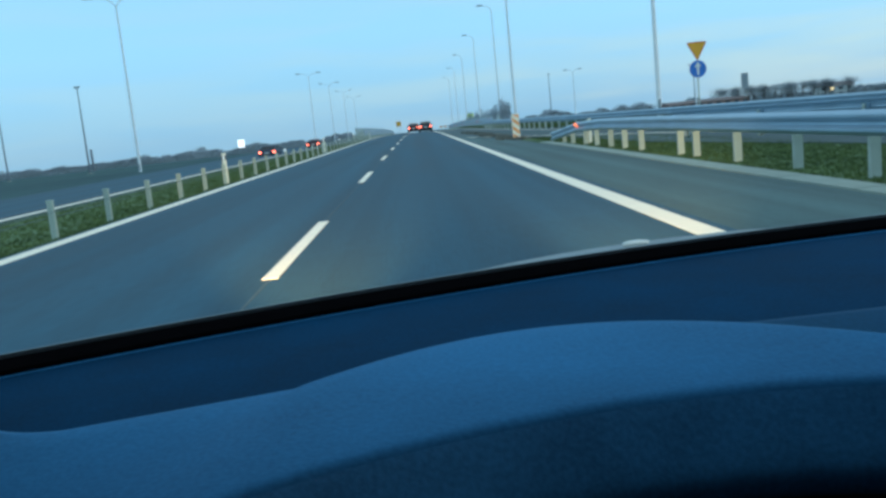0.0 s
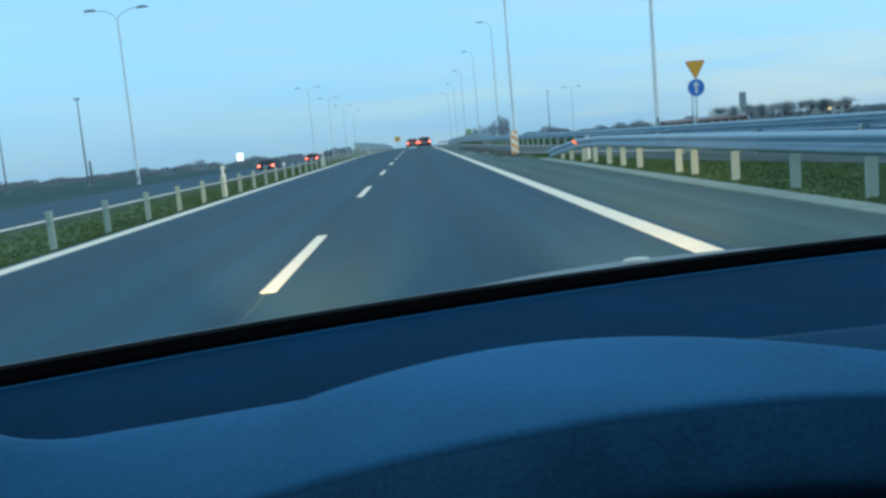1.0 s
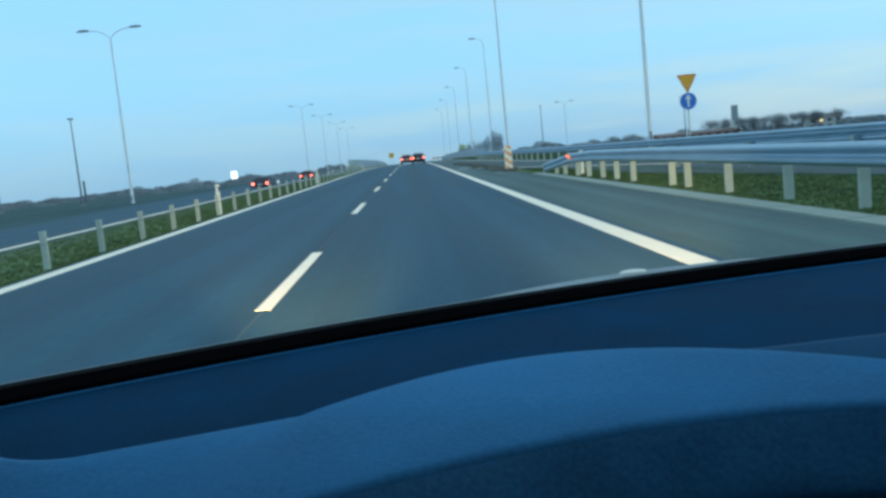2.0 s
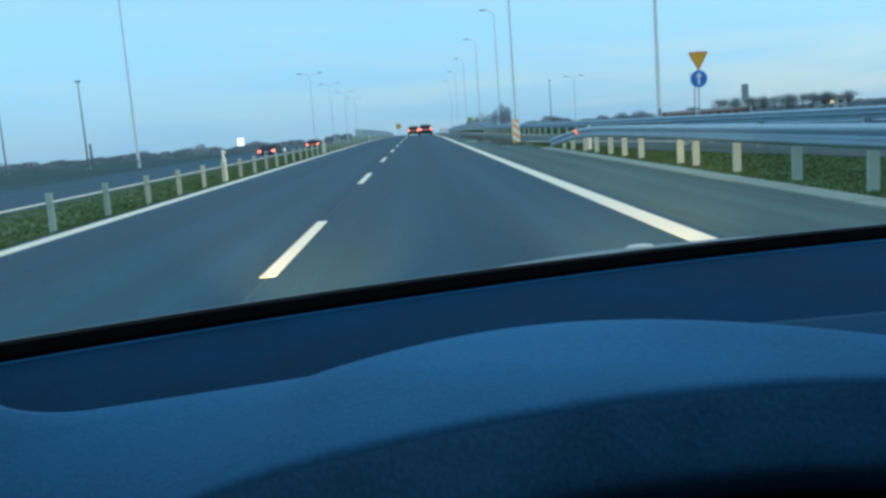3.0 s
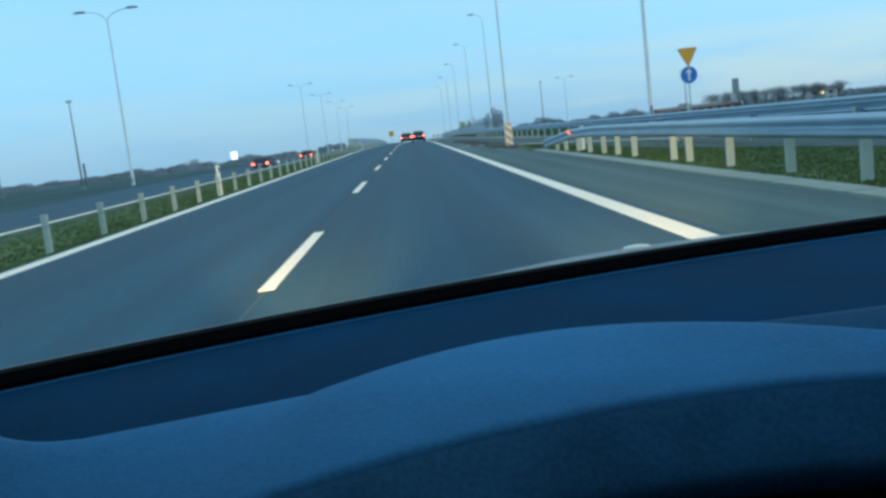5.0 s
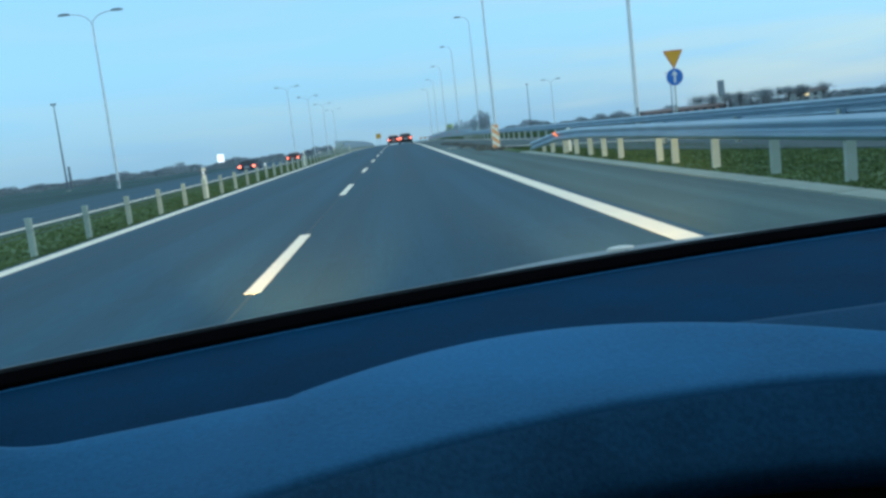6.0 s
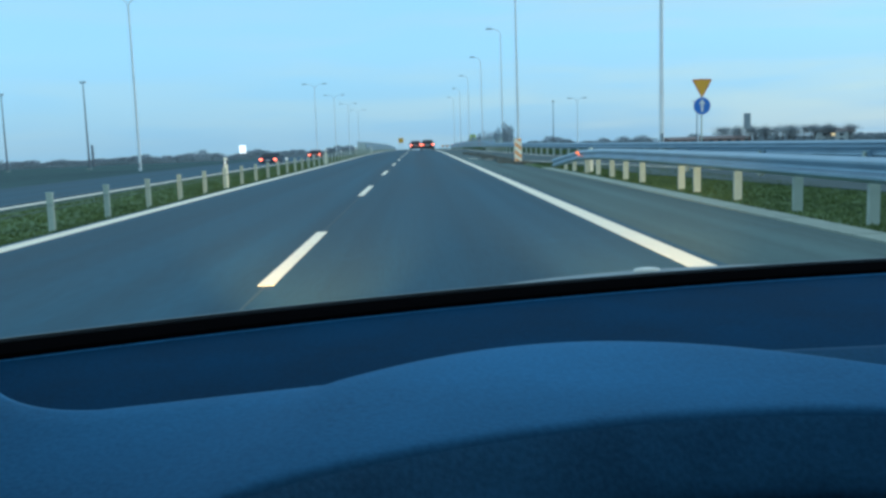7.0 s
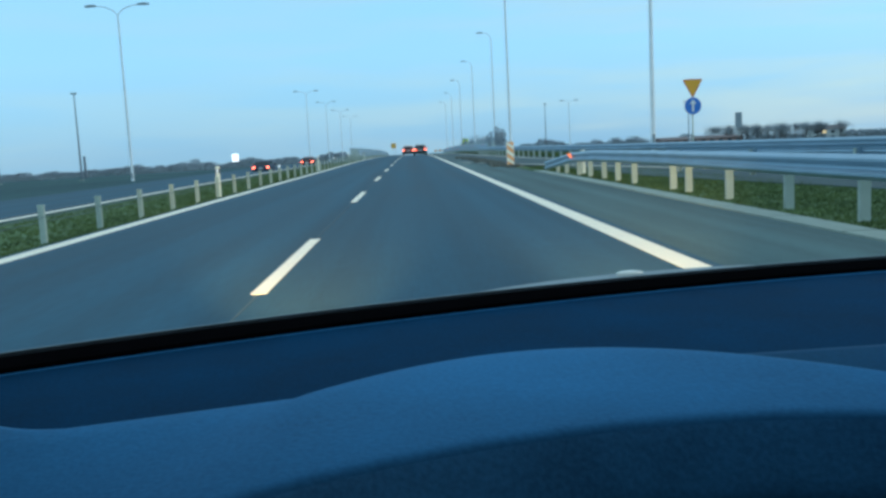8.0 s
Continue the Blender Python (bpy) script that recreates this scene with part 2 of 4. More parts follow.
pl.new(p_gloss.outputs[0], p_mix.inputs[2])
pl.new(p_mix.outputs[0], p_out.inputs[0])
# Door glass out of view; its strong tint is added to dim side light.
DIMMING_PANE = PANE.copy()
DIMMING_PANE.name = "door_glass"
for node in DIMMING_PANE.node_tree.nodes:
    if node.type == "BSDF_TRANSPARENT":
        node.inputs[0].default_value = (0.38, 0.42, 0.42, 1)


# ---- lie of the land ----
CREST, FALL = 130.0, 0.0097            # the road begins to dip here, down to this slope


def dip(y):
    """Height of the motorway: level, then over a long crest and gently down."""
    run = y - CREST
    if run <= 0:
        return 0.0
    bend = FALL / 9.0e-5
    return -4.5e-5 * run * run if run < bend else -4.5e-5 * bend * bend - FALL * (run - bend)


def land(x, y):
    """Height of the ground: the road's bank in the middle, falling fields on both sides."""
    field = min(0.0, -0.0085 * (y - 65) if y > 65 else 0.0) - 0.010 * max(0.0, abs(x) - 20)
    edge = -17.0 if x < 0 else max(18.0, 32.0 - 0.17 * max(0.0, y))
    w = min(1.0, max(0.0, (edge - x if x < 0 else x - edge) / 34.0))
    w = w * w * (3 - 2 * w)
    low = min(1.0, max(0.0, (-8 - x) / 6.0)) * min(1.0, max(0.0, (55 + x) / 30.0))     # bed of the lower far carriageway
    return dip(y) * (1 - w) + field * w - 0.5 * low


def on(x, y, z=0.0, rz=0.0):
    """A pose on the ground."""
    return pose(x, y, z + land(x, y), 0, 0, rz)


# ---- mesh helpers ----
def mesh_from(name, bm, mat, smooth=False):
    me = bpy.data.meshes.new(name)
    bmesh.ops.recalc_face_normals(bm, faces=bm.faces)
    bm.to_mesh(me)
    bm.free()
    me.materials.append(mat)
    if smooth:
        me.shade_smooth()
        me.set_sharp_from_angle(angle=radians(50))
    return me


def thing(name, label, category, at=(0, 0, 0), group="", kind=""):
    ob = new(name)
    ob.location = (at[0], at[1], at[2] + land(at[0], at[1]))
    return tagged(ob, label, category, group, kind)


def part(name, bm, mat, parent=None, label="", smooth=False):
    ob = new(name, mesh_from(name, bm, mat, smooth))
    ob.parent = parent
    if label:
        tagged(ob, label)
    return ob


def share(name, me, parent, at=(0, 0, 0), rz=0.0):
    ob = new(name, me)
    ob.parent = parent
    ob.location = (at[0], at[1], at[2] + dip(at[1]))
    ob.rotation_euler = (0, 0, rz)
    return ob


def box(bm, c, s, bevel=0.0, m=None):
    r = bmesh.ops.create_cube(bm, size=1.0)
    vs = r["verts"]
    for v in vs:
        v.co = Vector((v.co.x * s[0] + c[0], v.co.y * s[1] + c[1], v.co.z * s[2] + c[2]))
    if bevel:
        edges = list({e for v in vs for e in v.link_edges})
        out = bmesh.ops.bevel(bm, geom=edges, offset=bevel, segments=2, affect="EDGES", clamp_overlap=True)
        vs = list({v for f in out["faces"] for v in f.verts} | {v for v in vs if v.is_valid})
    if m:
        for v in vs:
            v.co = m @ v.co
    return vs


def one_box(c, s, bevel=0.0, m=None):
    bm = bmesh.new()
    box(bm, c, s, bevel, m)
    return bm


def rod(bm, a, b, r0, r1=None, n=8, caps=True):
    """A tapered round bar from a to b."""
    a, b = Vector(a), Vector(b)
    r1 = r0 if r1 is None else r1
    q = (b - a).to_track_quat("Z", "Y")
    rings = []
    for p, r in ((a, r0), (b, r1)):
        rings.append([bm.verts.new(p + q @ Vector((r * math.cos(2 * math.pi * i / n), r * math.sin(2 * math.pi * i / n), 0))) for i in range(n)])
    for i in range(n):
        bm.faces.new((rings[0][i], rings[0][(i + 1) % n], rings[1][(i + 1) % n], rings[1][i]))
    if caps:
        bm.faces.new(rings[0][::-1])
        bm.faces.new(rings[1])


def loft(bm, rows, close_ring=False, cap=False):
    """Skin a list of equally long rows of points."""
    vr = [[bm.verts.new(p) for p in row] for row in rows]
    n = len(vr[0])
    for a, b in zip(vr, vr[1:]):
        for i in range(n if close_ring else n - 1):
            bm.faces.new((a[i], a[(i + 1) % n], b[(i + 1) % n], b[i]))
    if cap:
        bm.faces.new(vr[0][::-1])
        bm.faces.new(vr[-1])


def along(path, profile, close_ring=True, cap=True):
    """Sweep a profile of (out, up) points along a level path; out is to the right of the way."""
    bm = bmesh.new()
    rows = []
    full = [path[0]]
    for a, b in zip(path, path[1:]):
        cuts = [c for c in range(140, 900, 20) if a[1] + 1 < c < b[1] - 1]
        full += [tuple(a[j] + (b[j] - a[j]) * (c - a[1]) / (b[1] - a[1]) for j in range(len(a))) for c in cuts] + [b]
    path = full
    for i, p in enumerate(path):
        a, b = path[max(0, i - 1)], path[min(len(path) - 1, i + 1)]
        d = Vector((b[0] - a[0], b[1] - a[1], 0)).normalized()
        side_way = Vector((d.y, -d.x, 0))
        rows.append([Vector((p[0], p[1], (p[2] if len(p) > 2 else 0) + dip(p[1]))) + side_way * o + Vector((0, 0, u)) for o, u in profile])
    loft(bm, rows, close_ring, cap)
    return bm


def prism(pts, z0, z1):
    bm = bmesh.new()
    lo = [bm.verts.new((x, y, z0)) for x, y in pts]
    hi = [bm.verts.new((x, y, z1)) for x, y in pts]
    n = len(pts)
    bm.faces.new(lo[::-1])
    bm.faces.new(hi)
    for i in range(n):
        bm.faces.new((lo[i], lo[(i + 1) % n], hi[(i + 1) % n], hi[i]))
    y_lo, y_hi = min(y for x, y in pts), max(y for x, y in pts)
    for c in range(140, 900, 20):
        if y_lo + 1 < c < y_hi - 1:
            bmesh.ops.bisect_plane(bm, geom=bm.verts[:] + bm.edges[:] + bm.faces[:], plane_co=(0, c, 0), plane_no=(0, 1, 0))
    for v in bm.verts:
        v.co.z += dip(v.co.y)
    return bm


def blend_curve(keys, y):
    """Smooth value at y from a few (y, value) keys."""
    if y <= keys[0][0]:
        (y0, v0), (y1, v1) = keys[0], keys[1]
        return v0 + (v1 - v0) / (y1 - y0) * (y - y0)
    for (y0, v0), (y1, v1) in zip(keys, keys[1:]):
        if y <= y1:
            s = (y - y0) / (y1 - y0)
            return v0 + (v1 - v0) * s
    return keys[-1][1]


# ---- plan of the road, x across from the lane line, y along ----
LANE_R, LANE_L = 3.71, -3.80          # centres of the edge lines
Y0, Y1 = -60.0, 900.0
FAR_Z = -0.46                          # the far carriageway lies lower
SLIP_RIGHT = [(0, 31.0), (30, 25.5), (65, 18.6), (95, 13.2), (110, 10.6), (118, 9.55), (124, 9.1), (138, 8.3), (150, 7.75), (165, 7.5), (320, 7.5), (900, 7.5)]
SLIP_LEFT = [(0, 27.0), (30, 21.6), (65, 15.0), (95, 9.9), (109, 6.6), (115.5, 5.15), (122, 3.71)]


def slip_right(y):
    return blend_curve(SLIP_RIGHT, y)


def slip_left(y):
    return blend_curve(SLIP_LEFT, y)


ground_bm = bmesh.new()
G_X = [18, 24, 30, 38, 50, 70, 100, 160, 300, 600, 1200, 2500, 4500]
G_Y = [-1500, -600, -200, -60, 0, 40, 65, 80, 100, 120] + list(range(140, 901, 20)) + [1000, 1200, 1500, 2000, 2700, 3600, 4700]
loft(ground_bm, [[Vector((x, y, land(x, y) - 0.06)) for x in [-g for g in G_X[::-1]] + G_X] for y in G_Y])
tagged(part("ground", ground_bm, HAZY_FIELD), "flat green and brown fields beside the motorway", "ground", kind="structure")

road = tagged(part("road", prism([(-4.05, Y0), (3.95, Y0), (3.95, Y1), (-4.05, Y1)], -0.3, 0.0), ASPHALT), "dark worn asphalt of a two-lane motorway carriageway", "road", kind="structure")

shoulder_pts = [(3.952, Y0), (5.85, Y0), (5.85, 100), (5.75, 106), (3.952, 124)]
shoulder = tagged(part("shoulder", prism(shoulder_pts, -0.3, -0.004), SHOULDER), "greyish asphalt hard shoulder beside the edge line", "road shoulder", kind="structure")

slip_bm = bmesh.new()
rows_hi = []
slip_ys = [-20, 0, 15, 30, 45, 55, 65, 75, 85, 90, 95, 100, 105, 109, 112, 115.5, 119, 122, 124.2, 130, 140, 150, 160, 180, 200, 220, 240, 260, 280, 300, 320]
for y in slip_ys:
    left = max(3.954, slip_left(y) - (0.25 if y > 106 else 0.25 + min(2.6, 0.17 * (106 - y)))) if y < 124 else 3.954
    right = slip_right(y) + 1.2
    h = dip(y)
    rows_hi.append([Vector((left, y, h - 0.008)), Vector(((left + right) / 2, y, h - 0.006)), Vector((right, y, h - 0.008)), Vector((right, y, h - 0.3)), Vector((left, y, h - 0.3))])
loft(slip_bm, rows_hi, True, True)
slip_road = tagged(part("slip_road", slip_bm, SLIP), "lighter grey asphalt slip road joining as a third lane", "road", kind="structure")

opp = tagged(part("far_carriageway", prism([(-18.6, Y0), (-10.45, Y0), (-10.45, Y1), (-18.6, Y1)], -0.75, FAR_Z), ASPHALT), "dark asphalt carriageway beyond the grassy median", "road", kind="structure")


# road markings: each painted piece on its road
def mark(name, x0, x1, y0, y1, parent, z=0.0, mat=None):
    return part(name, prism([(x0, y0), (x1, y0), (x1, y1), (x0, y1)], z + 0.001, z + 0.006), mat or PAINT, parent)


mark("edge_line", LANE_L - 0.13, LANE_L + 0.13, Y0, Y1, road)
mark("wide_edge_line", LANE_R - 0.125, LANE_R + 0.125, Y0, 153.4, road)
mark("joint_seam", -0.008, 0.008, Y0, 400, road, z=-0.0005, mat=SEAM)
dash_me = mesh_from("lane_dash", prism([(-0.068, 0), (0.068, 0), (0.068, 4.3), (-0.068, 4.3)], 0.003, 0.008), PAINT)
for k in range(-4, 40):
    share("lane_dash", dash_me, road, (0, 12 * k, 0))
block_me = mesh_from("merge_dash", prism([(-0.125, 0), (0.125, 0), (0.125, 2.4), (-0.125, 2.4)], 0.003, 0.008), PAINT)
for k in range(38, 78):
    if 0.72 + 4.063 * k > 153.5:
        share("merge_dash", block_me, road, (LANE_R, 0.72 + 4.063 * k, 0))
bm = along([(slip_right(y), y, -0.002) for y in slip_ys], [(-0.09, 0), (0.09, 0), (0.09, 0.004), (-0.09, 0.004)])
part("slip_edge_line", bm, PAINT, slip_road)
for a, b in ((60, 92), (93, 109.6), (111.0, 113.2), (114.2, 115.6), (117.0, 119.0)):
    bm = along([(slip_left(a + (b - a) * i / 6), a + (b - a) * i / 6, -0.002) for i in range(7)], [(-0.08, 0), (0.08, 0), (0.08, 0.004), (-0.08, 0.004)])
    part("gore_line", bm, PAINT, slip_road)
arrow = [(6.7, 188.8), (6.95, 189.2), (6.05, 193.0), (6.4, 193.75), (4.15, 196.5), (5.0, 192.0), (5.35, 192.6)]
part("merge_arrow", prism(arrow[::-1], -0.006, 0.002), PAINT, slip_road)
part("merge_arrow", prism([(x, y + 48) for x, y in arrow[::-1]], -0.006, 0.002), PAINT, slip_road)
mark("far_edge_line", -11.36, -11.02, Y0, Y1, opp, z=FAR_Z)

# gutter and kerb strips, laid as short precast lengths
gutter = tagged(new("gutter"), "pale precast concrete gutter strip along the shoulder", "gutter", kind="structure")
slab_me = mesh_from("gutter_slab", one_box((0, 0.995, 0), (0.42, 1.985, 0.12), 0.012), CONCRETE)
for k in range(0, 30):
    share("gutter_slab", slab_me, gutter, (6.10, 38 + 2.0 * k, -0.052))
tagged(part("verge", prism([(6.32, Y0), (9, Y0), (16, 60), (10.5, 92), (6.9, 104), (6.1, 108), (5.9, 104), (6.32, 98)], -0.3, -0.03), VERGE), "grassy verge between carriageway and slip road", "verge", kind="structure")
median_bm = prism([(-10.44, Y0), (-4.06, Y0), (-4.06, 168), (-10.44, 168)], -0.3, -0.025)
for v in median_bm.verts:
    v.co.z += 0.066 * (v.co.x + 4.06)      # the median falls towards the far carriageway
tagged(part("median", median_bm, VERGE), "grassy median sloping down to the far carriageway", "median", kind="structure")


# ---- grass ----
def tufts(name, label, spots, mat, height, lean, blades=4, width=0.012):
    """Many tapering blades as one object."""
    verts, faces = [], []
    for x, y, z, k in spots:
        for _ in range(blades):
            a = random.uniform(0, 2 * math.pi)
            hgt = height * k * random.uniform(0.5, 1.25)
            w = width * random.uniform(0.7, 1.5)
            ox, oy = x + random.uniform(-0.06, 0.06), y + random.uniform(-0.06, 0.06)
            dx, dy = math.cos(a) * lean * hgt, math.sin(a) * lean * hgt
            px, py = -math.sin(a) * w, math.cos(a) * w
            i = len(verts)
            verts += [(ox - px, oy - py, z), (ox + px, oy + py, z), (ox + dx * 0.4 + px * 0.6, oy + dy * 0.4 + py * 0.6, z + hgt * 0.6),
                      (ox + dx * 0.4 - px * 0.6, oy + dy * 0.4 - py * 0.6, z + hgt * 0.6), (ox + dx, oy + dy, z + hgt)]
            faces += [(i, i + 1, i + 2, i + 3), (i + 3, i + 2, i + 4)]
    me = bpy.data.meshes.new(name)
    me.from_pydata(verts, [], faces)
    me.materials.append(mat)
    return tagged(new(name, me), label, "grass", kind="stuff")


rnd = random.uniform
spots = []
for _ in range(20000):
    y, across = 64 + 110 * random.random() ** 1.6, 6.2 * random.random() ** 1.6
    spots.append((-4.10 - across, y, dip(y) - 0.03 - 0.066 * across, rnd(0.6, 1.3)))
tufts("grass", "short rough green grass of the median", spots, BLADE, 0.038, 0.6, blades=6, width=0.009)
spots = []
for _ in range(16000):
    y = 68 + 36 * random.random() ** 1.2
    x1 = min(9.5, max(6.6, slip_left(y) - 0.5))
    spots.append((6.36 + (x1 - 6.36) * random.random(), y, -0.035, rnd(0.6, 1.3)))
tufts("grass", "bright short green grass under the right guard rail", spots, BLADE, 0.038, 0.6, blades=6, width=0.008)
spots = []
for _ in range(5000):
    y = 100 + 120 * random.random()
    spots.append((slip_right(y) + 1.35 + 3.5 * random.random(), y, dip(y) - 0.06, rnd(0.6, 1.4)))
tufts("grass", "rough grass on the outer verge of the slip road", spots, BLADE, 0.2, 0.5, width=0.025)
spots = []
for cx, cy, r in ((5.9, 111.5, 0.35), (5.77, 116, 0.4), (5.7, 122.3, 0.5), (5.5, 131, 0.55), (5.6, 126, 0.45), (5.9, 105.4, 0.5), (5.4, 107, 0.35), (5.2, 136, 0.4), (5.3, 118, 0.25)):
    for _ in range(130):
        spots.append((rnd(-r, r) * 0.8 + cx, cy + rnd(-r, r) * 4.0, -0.006, rnd(0.5, 1.3)))
tufts("dry_weeds", "brown weeds growing through the gore asphalt", spots, WEED, 0.13, 0.8, width=0.02)


# ---- guard rails ----
W_BEAM = [(0.00, 0.0), (-0.055, 0.03), (-0.080, 0.055), (-0.080, 0.085), (-0.015, 0.13), (-0.005, 0.155), (-0.015, 0.18), (-0.080, 0.225), (-0.080, 0.255), (-0.055, 0.28), (0.0, 0.31),
          (0.004, 0.307), (-0.049, 0.278), (-0.074, 0.252), (-0.074, 0.228), (-0.009, 0.183), (0.001, 0.155), (-0.009, 0.127), (-0.074, 0.082), (-0.074, 0.058), (-0.049, 0.033), (0.004, 0.003)]


def flipped(profile):
    return [(-o, u) for o, u in profile][::-1]


def post_mesh(height):
    """A folded C post: its web faces the traffic, the two flanges run along the way."""
    bm = bmesh.new()
    box(bm, (0, -0.03, height / 2 - 0.15), (0.13, 0.006, height + 0.3))
    for k in (-1, 1):
        box(bm, (k * 0.062, 0.002, height / 2 - 0.15), (0.006, 0.058, height + 0.3))
        box(bm, (k * 0.052, 0.030, height / 2 - 0.15), (0.020, 0.006, height + 0.3))
    return mesh_from("post", bm, POST)


POST_ME = post_mesh(0.70)
SPACER_ME = mesh_from("spacer", one_box((0, 0, 0.58), (0.10, 0.08, 0.20), 0.006), STEEL)


def reflector_mesh(mat):
    bm = bmesh.new()
    box(bm, (0, 0, 0), (0.09, 0.02, 0.07), 0.006)
    box(bm, (0, 0.014, -0.03), (0.03, 0.012, 0.09))
    return mesh_from("reflector", bm, mat)


RED_ME, WHITE_ME, ORANGE_ME = reflector_mesh(GLOW_RED), reflector_mesh(GLOW_WHITE), reflector_mesh(GLOW_ORANGE)


def guard_rail(path, label, step, face, reflector=None, every=12, base=-0.03, closer=()):
    """path: (x, y, rise) points; face -1: the beam looks to the left of the way, +1 to the right."""
    g = thing("guard_rail", label, "guard rail", group="guard rails")
    prof = W_BEAM if face < 0 else flipped(W_BEAM)
    off = -0.09 if face < 0 else 0.09
    part("beam", along([(x, y, z + 0.44) for x, y, z in path], [(o + off, u) for o, u in prof]), STEEL, g)
    dist, want, i = 0.0, 0.0, 0
    for a, b in zip(path, path[1:]):
        seg = math.hypot(b[0] - a[0], b[1] - a[1])
        ang = math.atan2(-(b[0] - a[0]), b[1] - a[1])
        while want <= dist + seg:
            s = (want - dist) / seg
            x, y, z = (a[j] + (b[j] - a[j]) * s for j in range(3))
            if z > -0.4:
                share("post", POST_ME, g, (x, y, base + z), ang if face < 0 else ang + math.pi)
                share("spacer", SPACER_ME, g, (x + off * 0.5 * math.cos(ang), y, z), ang)
                if reflector and i % every == 0:
                    share("reflector", reflector, g, (x + off * 0.6, y, z + 0.80), ang)
            i += 1
            want = closer[i] if i < len(closer) else want + step
        dist += seg
    return g


def rope_barrier(x, y0, y1, step, label, reflector):
    """Slender flat posts carrying three taut steel ropes."""
    g = thing("rope_barrier", label, "rope barrier", group="rope barriers")
    pm = bmesh.new()
    box(pm, (0, 0, 0.16), (0.10, 0.06, 0.74), 0.012)
    box(pm, (0, 0, 0.535), (0.11, 0.07, 0.03), 0.008)
    pm = mesh_from("post", pm, POST)
    n = int((y1 - y0) / step) + 1
    for k in range(n):
        share("post", pm, g, (x, y0 + k * step, 0))
        if k % 11 == 3:
            share("reflector", reflector, g, (x, y0 + k * step - 0.07, 0.60))
    for k, z in enumerate((0.28, 0.36, 0.44)):
        o = 0.056 if k % 2 else -0.056
        part("rope", along([(x + o, y0, z), (x + o, (y0 + y1) / 2, z), (x + o, y1, z)], [(0.006 * math.cos(a), 0.006 * math.sin(a)) for a in [j * math.pi / 3 for j in range(6)]]), ROPE, g)
    return g


rope_barrier(-4.40, 83.35 - 2.45 * 50, 83.35 + 2.45 * 35, 2.45, "pale steel posts with taut wire ropes along the median", WHITE_ME)
rope_barrier(-5.95, 35.6 - 2.05 * 30, 35.6 + 2.05 * 13, 2.05, "second row of pale posts with wire ropes on the median", RED_ME)
guard_rail([(6.72, -40, 0.04), (6.72, 60, 0.04), (6.72, 84, 0.04), (6.66, 90, 0.02), (6.56, 93, -0.06), (6.42, 97.6, -0.42)], "galvanised guard rail ramping down at its end by the gore", 2.2, -1, None, 40,
           closer=[2.2 * k for k in range(52)] + [115.13, 117.25, 119.63, 121.84, 122.86, 125.97, 127.61, 129.19, 130.9, 132.4, 134.3, 135.8])
slip_path = [(slip_right(y) + 0.95 + (0.25 if y > 160 else 0), y, 0) for y in range(30, 164, 4)]
guard_rail(slip_path, "galvanised guard rail along the outer edge of the slip road", 2.0, -1, None, 20)
guard_rail([(slip_left(y) - 1.3, y, -0.03) for y in range(20, 93, 6)], "galvanised guard rail on the inner edge of the slip road", 4.0, +1, None, 20)
end_mark = tagged(new("rail_end_reflector", ORANGE_ME), "orange reflector on the end of the guard rail, its glow standing in for returned headlight", "reflector")
end_mark.matrix_world = pose(6.42, 92.9, 0.62) @ Matrix.Diagonal((2.2, 1, 1.2, 1))


# ---- bridge parapets ----
def parapet(x, y0, y1, face, label, reflector):
    """Concrete kerb, two stacked beams on posts, and an outer hand rail with balusters."""
    g = thing("bridge_parapet", label, "bridge parapet", group="bridge parapets")
    part("kerb", prism([(x - 0.42, y0), (x + 0.42, y0), (x + 0.42, y1), (x - 0.42, y1)], -0.2, 0.10), CONCRETE, g, "pale concrete kerb")
    prof = W_BEAM if face < 0 else flipped(W_BEAM)
    off = -0.1 if face < 0 else 0.1
    xm = x - off * 2.2
    xo = x - off * 11
    for z in (0.30, 0.70):
        part("beam", along([(xm, y0 + (y1 - y0) * i / 4, z) for i in range(5)], [(o + off, u) for o, u in prof]), STEEL, g)
    part("top_tube", along([(xm, y0, 1.08), (xm, (y0 + y1) / 2, 1.08), (xm, y1, 1.08)], [(0.05 * math.cos(a), 0.05 * math.sin(a)) for a in [k * math.pi / 4 for k in range(8)]]), STEEL, g)
    pm = mesh_from("post", one_box((0, 0, 0.6), (0.08, 0.12, 1.0), 0.01), POST)
    for k in range(int((y1 - y0) / 2.0)):
        share("post", pm, g, (xm, y0 + 0.5 + 2.0 * k, 0))
        if k % 10 == 2:
            share("reflector", reflector, g, (xm + off * 1.5, y0 + 0.5 + 2 * k, 0.62))
            share("reflector", reflector, g, (xm + off * 1.5, y0 + 0.5 + 2 * k, 0.98))
    part("walkway", prism([(xo - 0.5, y0), (xo + 0.5, y0), (xo + 0.5, y1), (xo - 0.5, y1)], -0.3, 0.09), CONCRETE, g)
    for z in (0.30, 1.38):
        part("hand_rail", along([(xo, y0, z), (xo, (y0 + y1) / 2, z), (xo, y1, z)], [(0.035, -0.03), (0.035, 0.03), (-0.035, 0.03), (-0.035, -0.03)]), DARK_STEEL if z < 1 else STEEL, g)
    bal = bmesh.new()
    box(bal, (0, 0, 0.75), (0.05, 0.05, 1.32))
    bm_ = mesh_from("baluster", bal, POST)
    for k in range(int((y1 - y0) / 1.0)):
        share("baluster", bm_, g, (xo, y0 + 0.2 + 1.0 * k, 0))
    return g


parapet(-4.95, 171, 300, +1, "steel bridge barrier with hand rail on a concrete kerb, median side", WHITE_ME)
